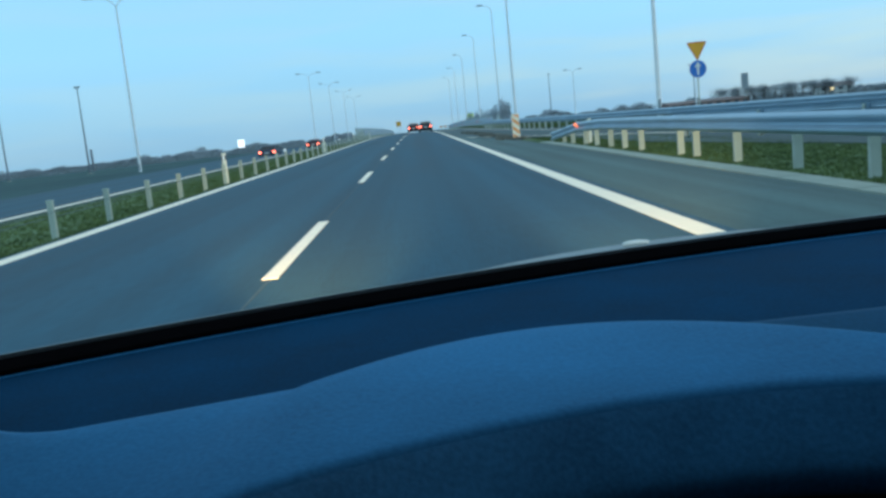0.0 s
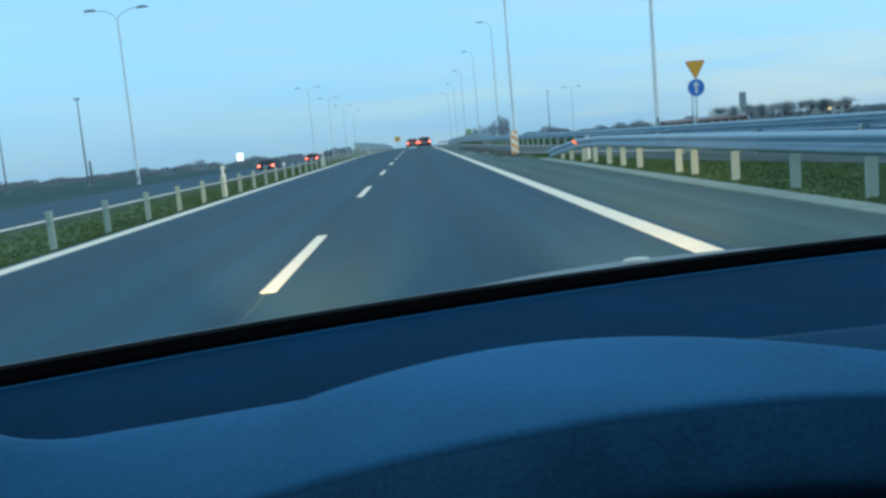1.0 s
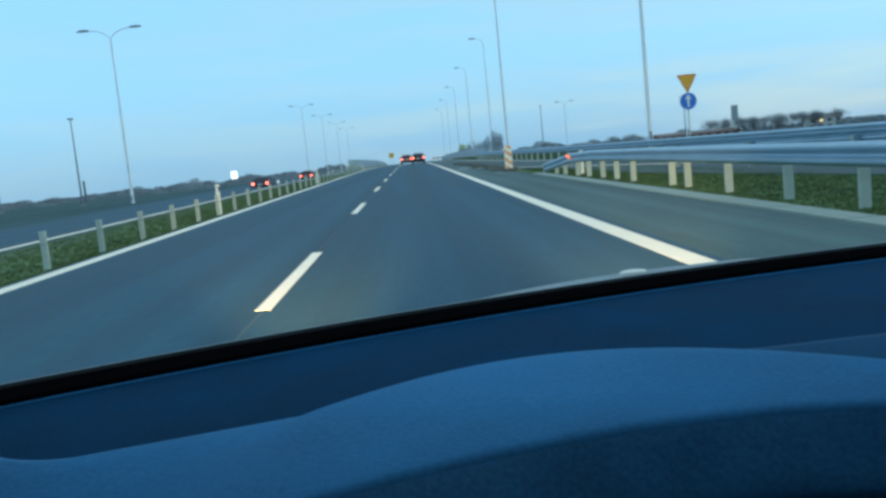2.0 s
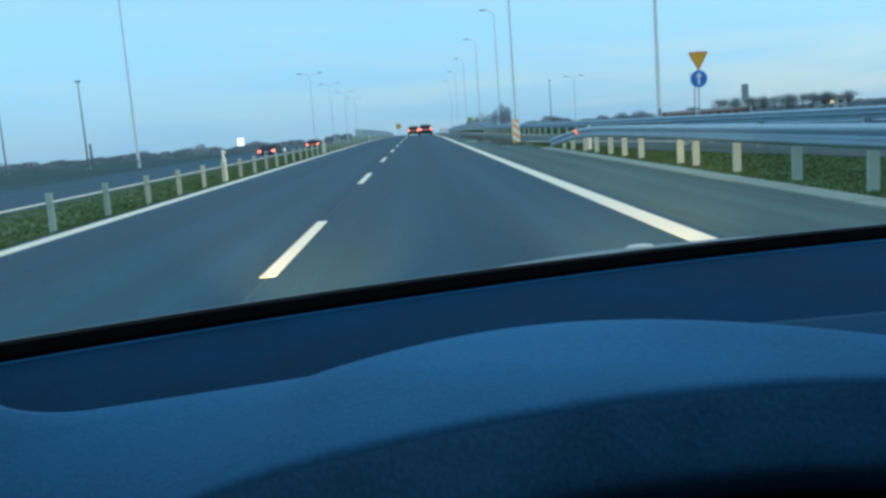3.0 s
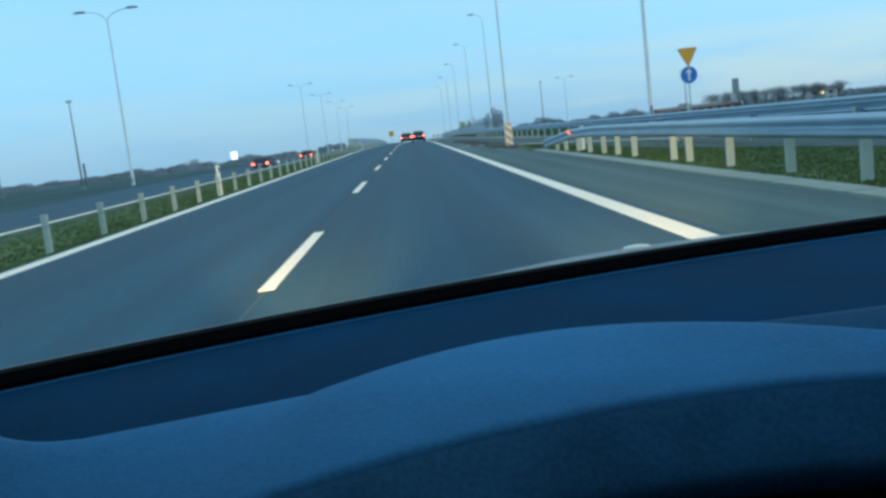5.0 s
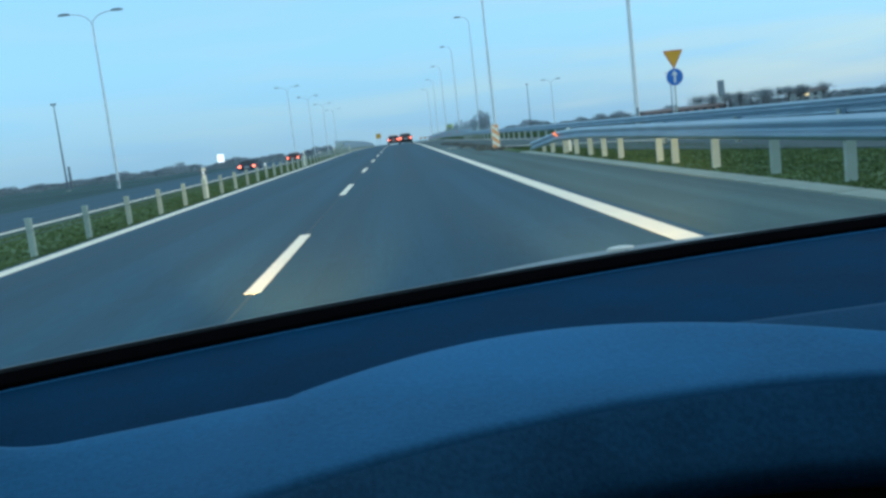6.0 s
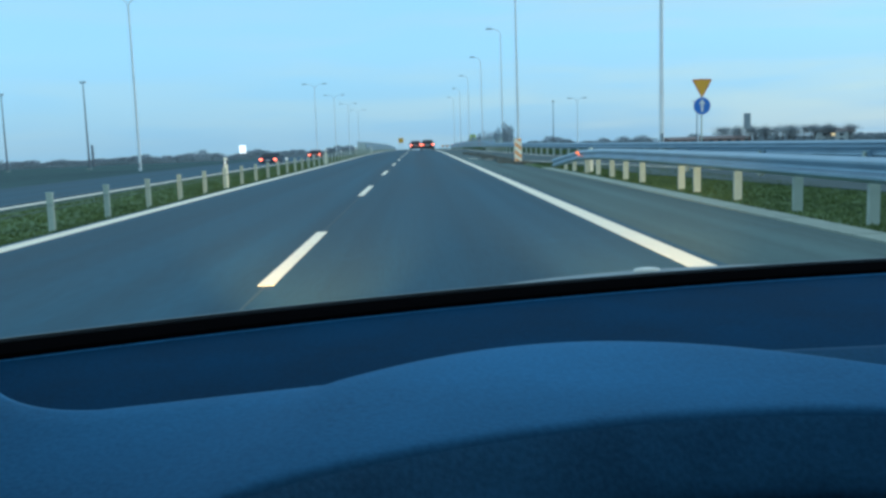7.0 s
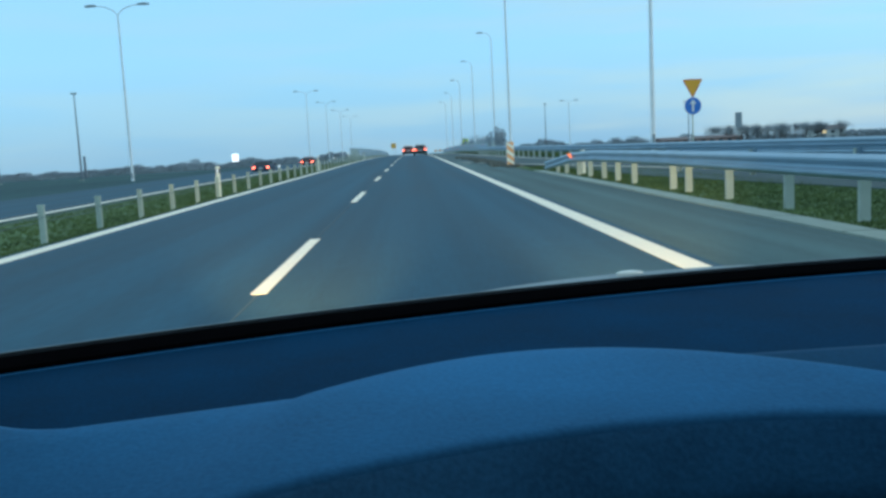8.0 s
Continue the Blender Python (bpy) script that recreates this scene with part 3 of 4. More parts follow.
parapet(9.70, 163, 300, -1, "steel bridge barrier with hand rail on a concrete kerb, outer side", RED_ME)


# ---- delineators ----
def delineator(at):
    d = thing("delineator_post", "pale plastic delineator post with a dark band by the rail", "delineator", at, "delineators")
    bm = bmesh.new()
    loft(bm, [[(-0.06, 0, z), (-0.03, -0.03, z), (0.03, -0.03, z), (0.06, 0, z), (0.03, 0.05, z), (-0.03, 0.05, z)] for z in (-0.06, 0.5, 0.86)] , True, True)
    part("body", bm, DELINEATOR, d)
    part("band", one_box((0, -0.005, 0.72), (0.128, 0.09, 0.12), 0.004), DARK_STEEL, d, "dark band")
    part("reflector", one_box((0, -0.052, 0.72), (0.05, 0.008, 0.09), 0.002), GLOW_WHITE, d, "white reflector, its glow standing in for returned headlight")
    return d


first = delineator((-4.40, 90.9, 0))
copy_thing(first, pose(6.90, 93.3, -0.1))
for y in (118, 144, 170, 69):
    copy_thing(first, on(-4.40, y + 0.8))


# ---- lamp posts ----
def lamp_head(bm, c, out):
    """A flat cobra lantern at c, pointing along out in x."""
    s = 1 if out > 0 else -1
    loft(bm, [[(c[0] + s * a, c[1] - w, c[2] - 0.05), (c[0] + s * a, c[1] + w, c[2] - 0.05), (c[0] + s * a, c[1] + w * 0.7, c[2] + t), (c[0] + s * a, c[1] - w * 0.7, c[2] + t)]
              for a, w, t in ((0, 0.07, 0.05), (0.15, 0.15, 0.11), (0.7, 0.18, 0.13), (1.05, 0.10, 0.04))], True, True)


def lamp_post(at, height, arms, label, reach=1.8, group="lamp posts"):
    p = thing("lamp_post", label, "lamp post", at, group)
    bm = bmesh.new()
    rod(bm, (0, 0, -0.2), (0, 0, 0.06), 0.28, 0.28, 8)
    part("base", bm, CONCRETE, p, "round concrete footing")
    bm = bmesh.new()
    rod(bm, (0, 0, 0), (0, 0, 1.6), 0.135, 0.125, 10)
    rod(bm, (0, 0, 1.6), (0, 0, height - 0.9), 0.12, 0.065, 10)
    part("shaft", bm, MAST, p, smooth=True)
    part("hatch", one_box((0, -0.125, 0.9), (0.12, 0.03, 0.5), 0.006), LAMP_HEAD, p)
    for s in arms:
        bm = bmesh.new()
        pts = [(0, 0, height - 0.95)]
        for k in range(1, 7):
            a = k / 6
            pts.append((s * reach * (a ** 1.6), 0, height - 0.95 + 0.95 * math.sin(a * math.pi / 2)))
        for a, b in zip(pts, pts[1:]):
            rod(bm, a, b, 0.045, 0.04, 6)
        part("arm", bm, MAST, p, smooth=True)
        bm = bmesh.new()
        lamp_head(bm, (s * (reach - 0.05), 0, height + 0.02), s)
        part("lantern", bm, LAMP_HEAD, p)
    return p


tall = lamp_post((14.1, 111, 0), 17.5, (-1,), "tall grey steel lamp post beside the slip road", 1.2)
for x, y in ((14.0, 197.5), (13.9, 238), (13.8, 281), (13.8, 325), (13.8, 370), (13.9, 68), (10.6, 147)):
    copy_thing(tall, on(x, y))
double = lamp_post((-23.6, 144, -0.5), 15.7, (-1, 1), "tall grey double-armed lamp post beyond the far carriageway")
for x, y in ((-23.6, 103), (-21.3, 262), (-20.8, 302), (-20.5, 345), (-20.5, 390)):
    copy_thing(double, on(x, y))


def field_mast(at, height, label):
    """A dark tapering mast with a small crown of floodlights straight on its top."""
    p = thing("field_mast", label, "mast", at, "field masts")
    part("base", one_box((0, 0, 0.0), (0.7, 0.7, 0.3), 0.03), CONCRETE, p, "square concrete footing")
    bm = bmesh.new()
    rod(bm, (0, 0, 0.1), (0, 0, height), 0.17, 0.075, 10)
    part("shaft", bm, MAST_DARK, p, smooth=True)
    bm = bmesh.new()
    rod(bm, (-0.42, 0, height - 0.04), (0.42, 0, height - 0.04), 0.035, 0.035, 6)
    part("crossbar", bm, MAST_DARK, p)
    for sx in (-1, 1):
        part("floodlight", one_box((sx * 0.27, -0.06, height + 0.12), (0.36, 0.24, 0.26), 0.03), LAMP_HEAD, p, "small dark floodlight")
    return p


mast = field_mast((-52.9, 211, -0.06), 14.0, "thin dark mast with small floodlights standing in the fields")
for x, y, s in ((-75, 230, 0), (42, 330, 20), (95, 360, 0)):
    copy_thing(mast, on(x, y, -0.06, s))


def flue(at, height):
    """A slim stack with a wider foot, two clamp rings and a cowl."""
    p = thing("flue_stack", "slim dark steel stack standing alone in the fields", "stack", at)
    bm = bmesh.new()
    rod(bm, (0, 0, -0.2), (0, 0, 0.5), 0.42, 0.34, 12)
    rod(bm, (0, 0, 0.5), (0, 0, height), 0.30, 0.24, 12)
    part("shaft", bm, MAST_DARK, p, smooth=True)
    for z in (height * 0.4, height * 0.75):
        bm = bmesh.new()
        rod(bm, (0, 0, z), (0, 0, z + 0.12), 0.34, 0.34, 12)
        part("clamp_ring", bm, DARK_STEEL, p)
    bm = bmesh.new()
    rod(bm, (0, 0, height), (0, 0, height + 0.25), 0.34, 0.14, 12)
    part("cowl", bm, DARK_STEEL, p)


flue((-72, 265, land(-72, 265)), 6.9)
junction = lamp_post((37, 262, -0.06), 11.0, (-1, 1), "short double-armed lamp post on the junction road", 1.2)
copy_thing(junction, on(70, 280, -0.06, 25))


# ---- signs ----
def disc(bm, c, r, th, n=28):
    rod(bm, (c[0], c[1] + th / 2, c[2]), (c[0], c[1] - th / 2, c[2]), r, r, n)


def tri_down(c, w, th):
    h = w * 0.87
    bm = bmesh.new()
    cut = 0.06 * w
    pts = [(-w / 2 + cut, 0), (w / 2 - cut, 0), (w / 2 - cut * 0.4, -cut), (cut * 0.5, -h), (-cut * 0.5, -h), (-w / 2 + cut * 0.4, -cut)]
    front = [bm.verts.new((c[0] + x, c[1] - th / 2, c[2] + z)) for x, z in pts]
    back = [bm.verts.new((c[0] + x, c[1] + th / 2, c[2] + z)) for x, z in pts]
    bm.faces.new(front)
    bm.faces.new(back[::-1])
    for i in range(6):
        bm.faces.new((front[i], front[(i + 1) % 6], back[(i + 1) % 6], back[i]))
    return bm


ys_sign = thing("yield_sign", "yellow give-way triangle over a blue disc on a grey post", "road sign", (15.08, 107.4, -0.06))
bm = bmesh.new()
rod(bm, (0, 0.05, -0.2), (0, 0.05, 3.78), 0.035, 0.035, 8)
part("post", bm, POST, ys_sign)
part("triangle", tri_down((0, 0, 3.74), 0.98, 0.02), SIGN_RED, ys_sign, "red-rimmed triangle plate")
part("triangle_face", tri_down((0, -0.014, 3.70), 0.86, 0.012), SIGN_YELLOW, ys_sign, "yellow triangle face")
bm = bmesh.new()
disc(bm, (0, 0, 2.46), 0.42, 0.02)
part("disc", bm, SIGN_WHITE, ys_sign, "white-rimmed disc")
bm = bmesh.new()
disc(bm, (0, -0.014, 2.46), 0.40, 0.012)
part("disc_face", bm, SIGN_BLUE, ys_sign, "blue disc face")
bm = bmesh.new()
box(bm, (0, -0.026, 2.38), (0.10, 0.012, 0.38))
a = [bm.verts.new((x, -0.032, z)) for x, z in ((-0.17, 2.55), (0.17, 2.55), (0, 2.78))]
b = [bm.verts.new((x, -0.020, z)) for x, z in ((-0.17, 2.55), (0.17, 2.55), (0, 2.78))]
bm.faces.new(a)
bm.faces.new(b[::-1])
for i in range(3):
    bm.faces.new((a[i], a[(i + 1) % 3], b[(i + 1) % 3], b[i]))
part("arrow", bm, SIGN_WHITE, ys_sign, "white arrow")


def panel_sign(name, label, at, w, h, z, mat, posts=2):
    s = thing(name, label, "road sign", at)
    part("panel", one_box((0, 0, z), (w, 0.05, h), 0.012), mat, s)
    part("panel_back", one_box((0, 0.034, z), (w * 0.96, 0.015, h * 0.96)), SIGN_BACK, s)
    for k in range(posts):
        bm = bmesh.new()
        x = 0 if posts == 1 else (-0.3 + 0.6 * k) * w
        rod(bm, (x, 0.09, -0.2), (x, 0.09, z + h * 0.45), 0.045, 0.045, 8)
        part("post", bm, POST, s)
    return s


panel_sign("lime_sign", "yellow-green warning board at the end of the merging lane", (17.6, 330, -0.06), 1.8, 1.8, 3.2, SIGN_LIME)
panel_sign("orange_sign", "orange-yellow warning board beside the median", (-4.6, 360, -0.06), 1.6, 1.6, 3.4, SIGN_YELLOW)
panel_sign("grey_sign", "back of a tall grey sign board over the fields", (114, 365, -0.06), 2.4, 5.2, 8.0, SIGN_BACK, 1)
lit = thing("lit_board", "brightly lit white advertising board far across the fields", "billboard", (-98, 565, -0.06))
part("panel", one_box((0, 0, 4.8), (3.5, 0.4, 4.6), 0.08), BOARD_LIT, lit)
bm = bmesh.new()
rod(bm, (0, 0.4, -0.5), (0, 0.4, 6.0), 0.25, 0.25, 8)
part("post", bm, MAST, lit)
for x, y, w in ((9.2, 300, 3.6), (12.9, 302, 2.4)):
    fence = thing("work_barrier", "red and white road-work barrier across the hard shoulder", "barrier", (x, y, 0.0), "work barriers")
    for k in range(6):
        part("stripe", one_box((-w / 2 + w / 12 + w / 6 * k, 0, 0.8), (w / 6 - 0.004, 0.06, 0.5)), SIGN_WHITE if k % 2 else BEACON_ORANGE, fence)
    for s in (-1, 1):
        part("leg", one_box((s * w * 0.4, 0.06, 0.4), (0.06, 0.06, 0.9)), POST, fence)
        part("foot", one_box((s * w * 0.4, 0.0, -0.03), (0.3, 0.8, 0.12), 0.02), DARK_STEEL, fence)

beacon = thing("gore_beacon", "orange and white striped warning beacon on a dark rubber foot", "traffic beacon", (5.78, 104.5, 0.0))
part("foot", one_box((0, 0, 0.035), (0.42, 0.80, 0.12), 0.03), DARK_STEEL, beacon, "dark rubber foot")
BW, BH, BZ = 0.30, 1.02, 0.10
for k in range(7):
    s0, s1 = k / 7, (k + 1) / 7
    z0a, z0b = BZ + BH * (s0 * 1.25 - 0.25), BZ + BH * (s0 * 1.25)
    z1a, z1b = BZ + BH * (s1 * 1.25 - 0.25), BZ + BH * (s1 * 1.25)
    cl = lambda z: min(BZ + BH, max(BZ, z))
    q = [(-BW / 2, cl(z0b)), (BW / 2, cl(z0a)), (BW / 2, cl(z1a)), (-BW / 2, cl(z1b))]
    bm = bmesh.new()
    for side_y in (-0.022, 0.022):
        [bm.verts.new((x, side_y, z)) for x, z in q]
    bm.verts.ensure_lookup_table()
    v = bm.verts
    for idx in ((0, 1, 2, 3), (7, 6, 5, 4), (0, 4, 5, 1), (1, 5, 6, 2), (2, 6, 7, 3), (3, 7, 4, 0)):
        bm.faces.new([v[i] for i in idx])
    bmesh.ops.remove_doubles(bm, verts=bm.verts, dist=1e-5)
    part("stripe", bm, BEACON_ORANGE if k % 2 == 0 else BEACON_WHITE, beacon)
part("edge_frame", one_box((0, 0.03, BZ + BH / 2), (BW + 0.03, 0.03, BH + 0.03), 0.01), BEACON_WHITE, beacon)


# ---- trees and far things ----
def tree(at, h, spread, seed, label, name="tree"):
    """Tapered trunk, forking limbs and a ragged crown of many twig clumps."""
    rg = random.Random(seed)
    t = thing(name, label, "tree", at, "roadside trees")
    bm = bmesh.new()
    rod(bm, (0, 0, -0.3), (0, 0, h * 0.35), h * 0.028, h * 0.02, 7)
    tips = []
    for k in range(9):
        a = rg.uniform(0, 6.28)
        z0 = h * rg.uniform(0.2, 0.5)
        p1 = Vector((math.cos(a) * spread * rg.uniform(0.25, 0.6), math.sin(a) * spread * rg.uniform(0.25, 0.6), z0 + h * rg.uniform(0.15, 0.3)))
        rod(bm, (0, 0, z0), p1, h * 0.012, h * 0.007, 5)
        for _ in range(3):
            p2 = p1 + Vector((rg.uniform(-1, 1) * spread * 0.45, rg.uniform(-1, 1) * spread * 0.45, h * rg.uniform(0.05, 0.3)))
            rod(bm, p1, p2, h * 0.006, h * 0.002, 4)
            tips.append(p2)
    rod(bm, (0, 0, h * 0.35), (0, 0, h * 0.8), h * 0.02, h * 0.005, 6)
    tips += [Vector((rg.uniform(-0.2, 0.2) * spread, rg.uniform(-0.2, 0.2) * spread, h * rg.uniform(0.6, 0.95))) for _ in range(6)]
    part("trunk", bm, BARK, t)
    verts, faces = [], []
    for p in tips:
        for _ in range(44):
            c = p + Vector((rg.gauss(0, 1), rg.gauss(0, 1), rg.gauss(0, 0.8))) * spread * 0.16
            u = Vector((rg.uniform(-1, 1), rg.uniform(-1, 1), rg.uniform(-0.4, 1.2))).normalized() * h * rg.uniform(0.02, 0.06)
            w = Vector((rg.uniform(-1, 1), rg.uniform(-1, 1), rg.uniform(-1, 1))).normalized() * h * rg.uniform(0.004, 0.010)
            i = len(verts)
            verts += [c - u, c + w, c + u, c - w]
            faces.append((i, i + 1, i + 2, i + 3))
    me = bpy.data.meshes.new("crown")
    me.from_pydata(verts, [], faces)
    me.materials.append(HAZY_CROWN)
    crown = new("crown", me)
    crown.parent = t
    return t


rg = random.Random(7)
protos = [tree((150, 415, -0.3), 6.2, 4.0, 1, "bare broad-crowned tree on the far field edge"), tree((158, 420, -0.3), 7.0, 4.2, 2, "tall bare tree on the far field edge"),
          tree((118, 410, -0.3), 3.2, 2.8, 3, "low dark bush on the far field edge"), tree((-150, 345, -0.3), 9.5, 5.0, 4, "dark rounded tree standing in the fields")]
for k in range(64):
    tall_one = k % 3 == 0
    base = protos[rg.choice((0, 1))] if tall_one else protos[2]
    copy_thing(base, on(rg.uniform(126, 172) if tall_one else rg.uniform(70, 250), rg.uniform(395, 470), -0.3, rg.uniform(0, 360)))
def sapling(at, h, seed):
    """A thin stem with a few steep twigs and a thin haze of shoots."""
    r = random.Random(seed)
    t = thing("sapling", "thin bare sapling on the verge of the slip road", "sapling", at, "saplings")
    bm = bmesh.new()
    rod(bm, (0, 0, -0.4), (0, 0, h), 0.028, 0.008, 5)
    tips = []
    for _ in range(22):
        a, z0 = r.uniform(0, 6.28), h * r.uniform(0.15, 0.8)
        tip = (math.cos(a) * r.uniform(0.12, 0.34), math.sin(a) * r.uniform(0.12, 0.34), min(h, z0 + r.uniform(0.3, 0.7)))
        rod(bm, (0, 0, z0), tip, 0.010, 0.004, 4)
        tips.append(Vector(tip))
    part("stem", bm, HAZY_TWIG, t)
    verts, faces = [], []
    for p in tips:
        for _ in range(8):
            c = p + Vector((r.gauss(0, 0.08), r.gauss(0, 0.08), r.gauss(0, 0.16)))
            i = len(verts)
            verts += [c + Vector((-0.012, 0, -0.09)), c + Vector((0.026, 0.02, 0)), c + Vector((0.0, 0, 0.10)), c + Vector((-0.028, -0.02, 0))]
            faces.append((i, i + 1, i + 2, i + 3))
    me = bpy.data.meshes.new("shoots")
    me.from_pydata(verts, [], faces)
    me.materials.append(HAZY_TWIG)
    new("shoots", me).parent = t
    return t


stems = [sapling((slip_right(150) + 2.1, 150, -0.05), 2.1, 21), sapling((slip_right(153) + 2.3, 153, -0.05), 2.6, 22), sapling((slip_right(148) + 2.0, 148, -0.05), 1.8, 23)]
for k in range(24):
    y = 150 + 4.4 * k + rg.uniform(-1.4, 1.4)
    copy_thing(stems[k % 3], on(slip_right(y) + (2.0 if y < 160 else 4.2) + rg.uniform(-0.2, 0.9), y, -0.05, rg.uniform(0, 360)))
for x, y in ((-160, 342), (-172, 350), (-185, 340), (-95, 470), (-60, 520), (-48, 540), (-40, 560)):
    copy_thing(protos[3] if x < -100 else protos[2], on(x, y, -0.3, rg.uniform(0, 360)))


def woods(name, label, x0, x1, y, height, n, seed):
    """A far belt of bare woodland as one ragged mass of clumps."""
    r = random.Random(seed)
    verts, faces = [], []
    for _ in range(n):
        x = r.uniform(x0, x1)
        top = height * (0.45 + 0.60 * noise.noise(Vector((x / 25, seed, 0))) + 0.45 * noise.noise(Vector((x / 6, seed, 3))))
        c = Vector((x, y + r.uniform(-12, 12), max(0.2, top) * r.random() ** 0.7 - 0.3 + land(x, y)))
        s = height * r.uniform(0.02, 0.075)
        u = Vector((r.uniform(-1, 1), r.uniform(-1, 1), r.uniform(-1, 1))).normalized() * s
        w = Vector((r.uniform(-1, 1), r.uniform(-1, 1), r.uniform(-1, 1))).normalized() * s
        i = len(verts)
        verts += [c - u, c + w, c + u, c - w]
        faces.append((i, i + 1, i + 2, i + 3))
    me = bpy.data.meshes.new(name)
    me.from_pydata(verts, [], faces)
    me.materials.append(HAZY_HEDGE)
    return tagged(new(name, me), label, "woodland", kind="stuff")


woods("far_woods", "low dark belt of woodland along the horizon", 40, 520, 640, 9.0, 40000, 11)
woods("far_woods", "thin dark belt of woodland on the horizon across the fields", -620, -20, 820, 9.0, 50000, 12)
woods("far_scrub", "low scrub at the edge of the distant motorway", -110, -8, 420, 4.4, 9000, 13)
woods("far_scrub", "scrub and hedges along the junction road", 20, 130, 330, 2.2, 2600, 14)
woods("far_hedge", "dark scrubby hedge across the fields beyond the motorway", -330, -30, 330, 3.2, 26000, 16)
woods("far_hedge", "dense dark hedge along the field edge", 34, 270, 415, 2.6, 26000, 15)


def block(name, label, at, w, d, h, wall, roof_h, bays, storeys, turn=0.0, lit_at=()):
    b = thing(name, label, "building", at, "far buildings")
    b.rotation_euler = (0, 0, radians(turn))
    part("wall", one_box((0, 0, h / 2 - 0.3), (w, d, h + 0.6)), wall, b)
    bm = bmesh.new()
    loft(bm, [[(x, -d / 2 - 0.4, h), (x, 0, h + roof_h), (x, d / 2 + 0.4, h)] for x in (-w / 2 - 0.4, w / 2 + 0.4)], True, True)
    part("roof", bm, ROOFING, b)
    for i in range(bays):
        for j in range(storeys):
            x = -w / 2 + w * (i + 0.5) / bays
            z = h * (j + 0.55) / storeys
            part("window", one_box((x, -d / 2 - 0.02, z), (w / bays * 0.45, 0.12, h / storeys * 0.5)), WINDOW_LIT if (i, j) in lit_at else WINDOW_DARK, b)
    return b


block("long_building", "long low reddish building behind the trees", (112, 404, -0.3), 34, 10, 2.6, BRICKWALL, 1.0, 9, 1, 12)
block("house", "pale two-storey house with one lit window", (180, 440, -0.3), 14, 9, 4.4, PALEWALL, 1.8, 4, 2, -10, ((1, 1),))
block("shed", "low pale shed at the field edge", (208, 402, -0.3), 20, 10, 4.0, PALEWALL, 1.8, 5, 1, 6)


# ---- traffic ahead ----
def far_car(at, paint, label, wagon=0.0):
    """A saloon seen from behind: lofted body and cabin, wheels, lights, plate."""
    c = thing("car", label, "car", at, "cars on the motorway")
    bm = bmesh.new()
    secs = [(-2.10, 0.80, 0.42, 0.86), (-2.02, 0.86, 0.30, 0.96), (-1.2, 0.89, 0.24, 1.00), (0.6, 0.89, 0.22, 0.98), (1.5, 0.86, 0.24, 0.86), (2.05, 0.78, 0.34, 0.72)]
    rows = []
    for y, w, z0, z1 in secs:
        rows.append([(-w * 0.92, y, z0), (-w, y, z0 + 0.18), (-w, y, z1 - 0.16), (-w * 0.9, y, z1), (w * 0.9, y, z1), (w, y, z1 - 0.16), (w, y, z0 + 0.18), (w * 0.92, y, z0)])
    loft(bm, rows, True, True)
    part("body", bm, paint, c, smooth=False)
    bm = bmesh.new()
    back = -1.75 - 0.2 * wagon
    secs = [(back, 0.76, 0.95, 1.00), (back + 0.45, 0.66, 0.95, 1.38), (0.0, 0.66, 0.95, 1.46), (0.55, 0.64, 0.95, 1.40), (1.25, 0.74, 0.93, 0.97)]
    loft(bm, [[(-w * 1.14, y, z0), (-w, y, z1 - 0.05), (-w * 0.85, y, z1), (w * 0.85, y, z1), (w, y, z1 - 0.05), (w * 1.14, y, z0)] for y, w, z0, z1 in secs], True, True)
    part("cabin", bm, paint, c)
    bm = bmesh.new()
    loft(bm, [[(-0.72, back + 0.02 - 0.03, 1.0), (0.72, back + 0.02 - 0.03, 1.0)], [(-0.58, back + 0.42 - 0.03, 1.35), (0.58, back + 0.42 - 0.03, 1.35)], [(-0.58, back + 0.45, 1.34), (0.58, back + 0.45, 1.34)], [(-0.72, back + 0.05, 0.99), (0.72, back + 0.05, 0.99)]], False)
    part("rear_window", bm, CAR_GLASS, c)
    for s in (-1, 1):
        part("side_window", one_box((s * 0.70, -0.15, 1.18), (0.05, 1.9, 0.26), 0.01, None), CAR_GLASS, c)
        part("tail_light", one_box((s * 0.68, -2.10, 0.80), (0.26, 0.08, 0.15), 0.02), TAIL, c, "glowing red tail light")
        part("mirror", one_box((s * 0.98, 0.75, 1.02), (0.18, 0.10, 0.13), 0.02), paint, c)
        for y in (-1.32, 1.32):
            wheel = bmesh.new()
            rod(wheel, (s * 0.70, y, 0.32), (s * 0.90, y, 0.32), 0.32, 0.32, 16)
            w_ob = part("wheel", wheel, TYRE, c)
            rim = bmesh.new()
            rod(rim, (s * 0.89, y, 0.32), (s * 0.915, y, 0.32), 0.20, 0.18, 12)
            part("rim", rim, RIM, w_ob)
    part("bumper", one_box((0, -2.10, 0.46), (1.62, 0.16, 0.22), 0.04), TYRE, c, "dark plastic bumper")
    part("plate", one_box((0, -2.15, 0.72), (0.5, 0.03, 0.11), 0.004), PLATE, c, "blank white plate")
    part("brake_light", one_box((0, back + 0.05, 1.36), (0.3, 0.04, 0.03)), CAR_GLASS, c)
    return c


far_car((2.52, 186, 0.0), CAR_BLACK, "dark saloon car with glowing tail lights in the near lane")
far_car((0.85, 199, 0.0), CAR_RED, "dark red car with glowing tail lights changing lane")
far_car((-13.4, 153, FAR_Z), CAR_BLUE, "dark car with glowing tail lights on the far carriageway")
far_car((-12.8, 186, FAR_Z), CAR_RED, "small red car with tail lights on the far carriageway", 1)


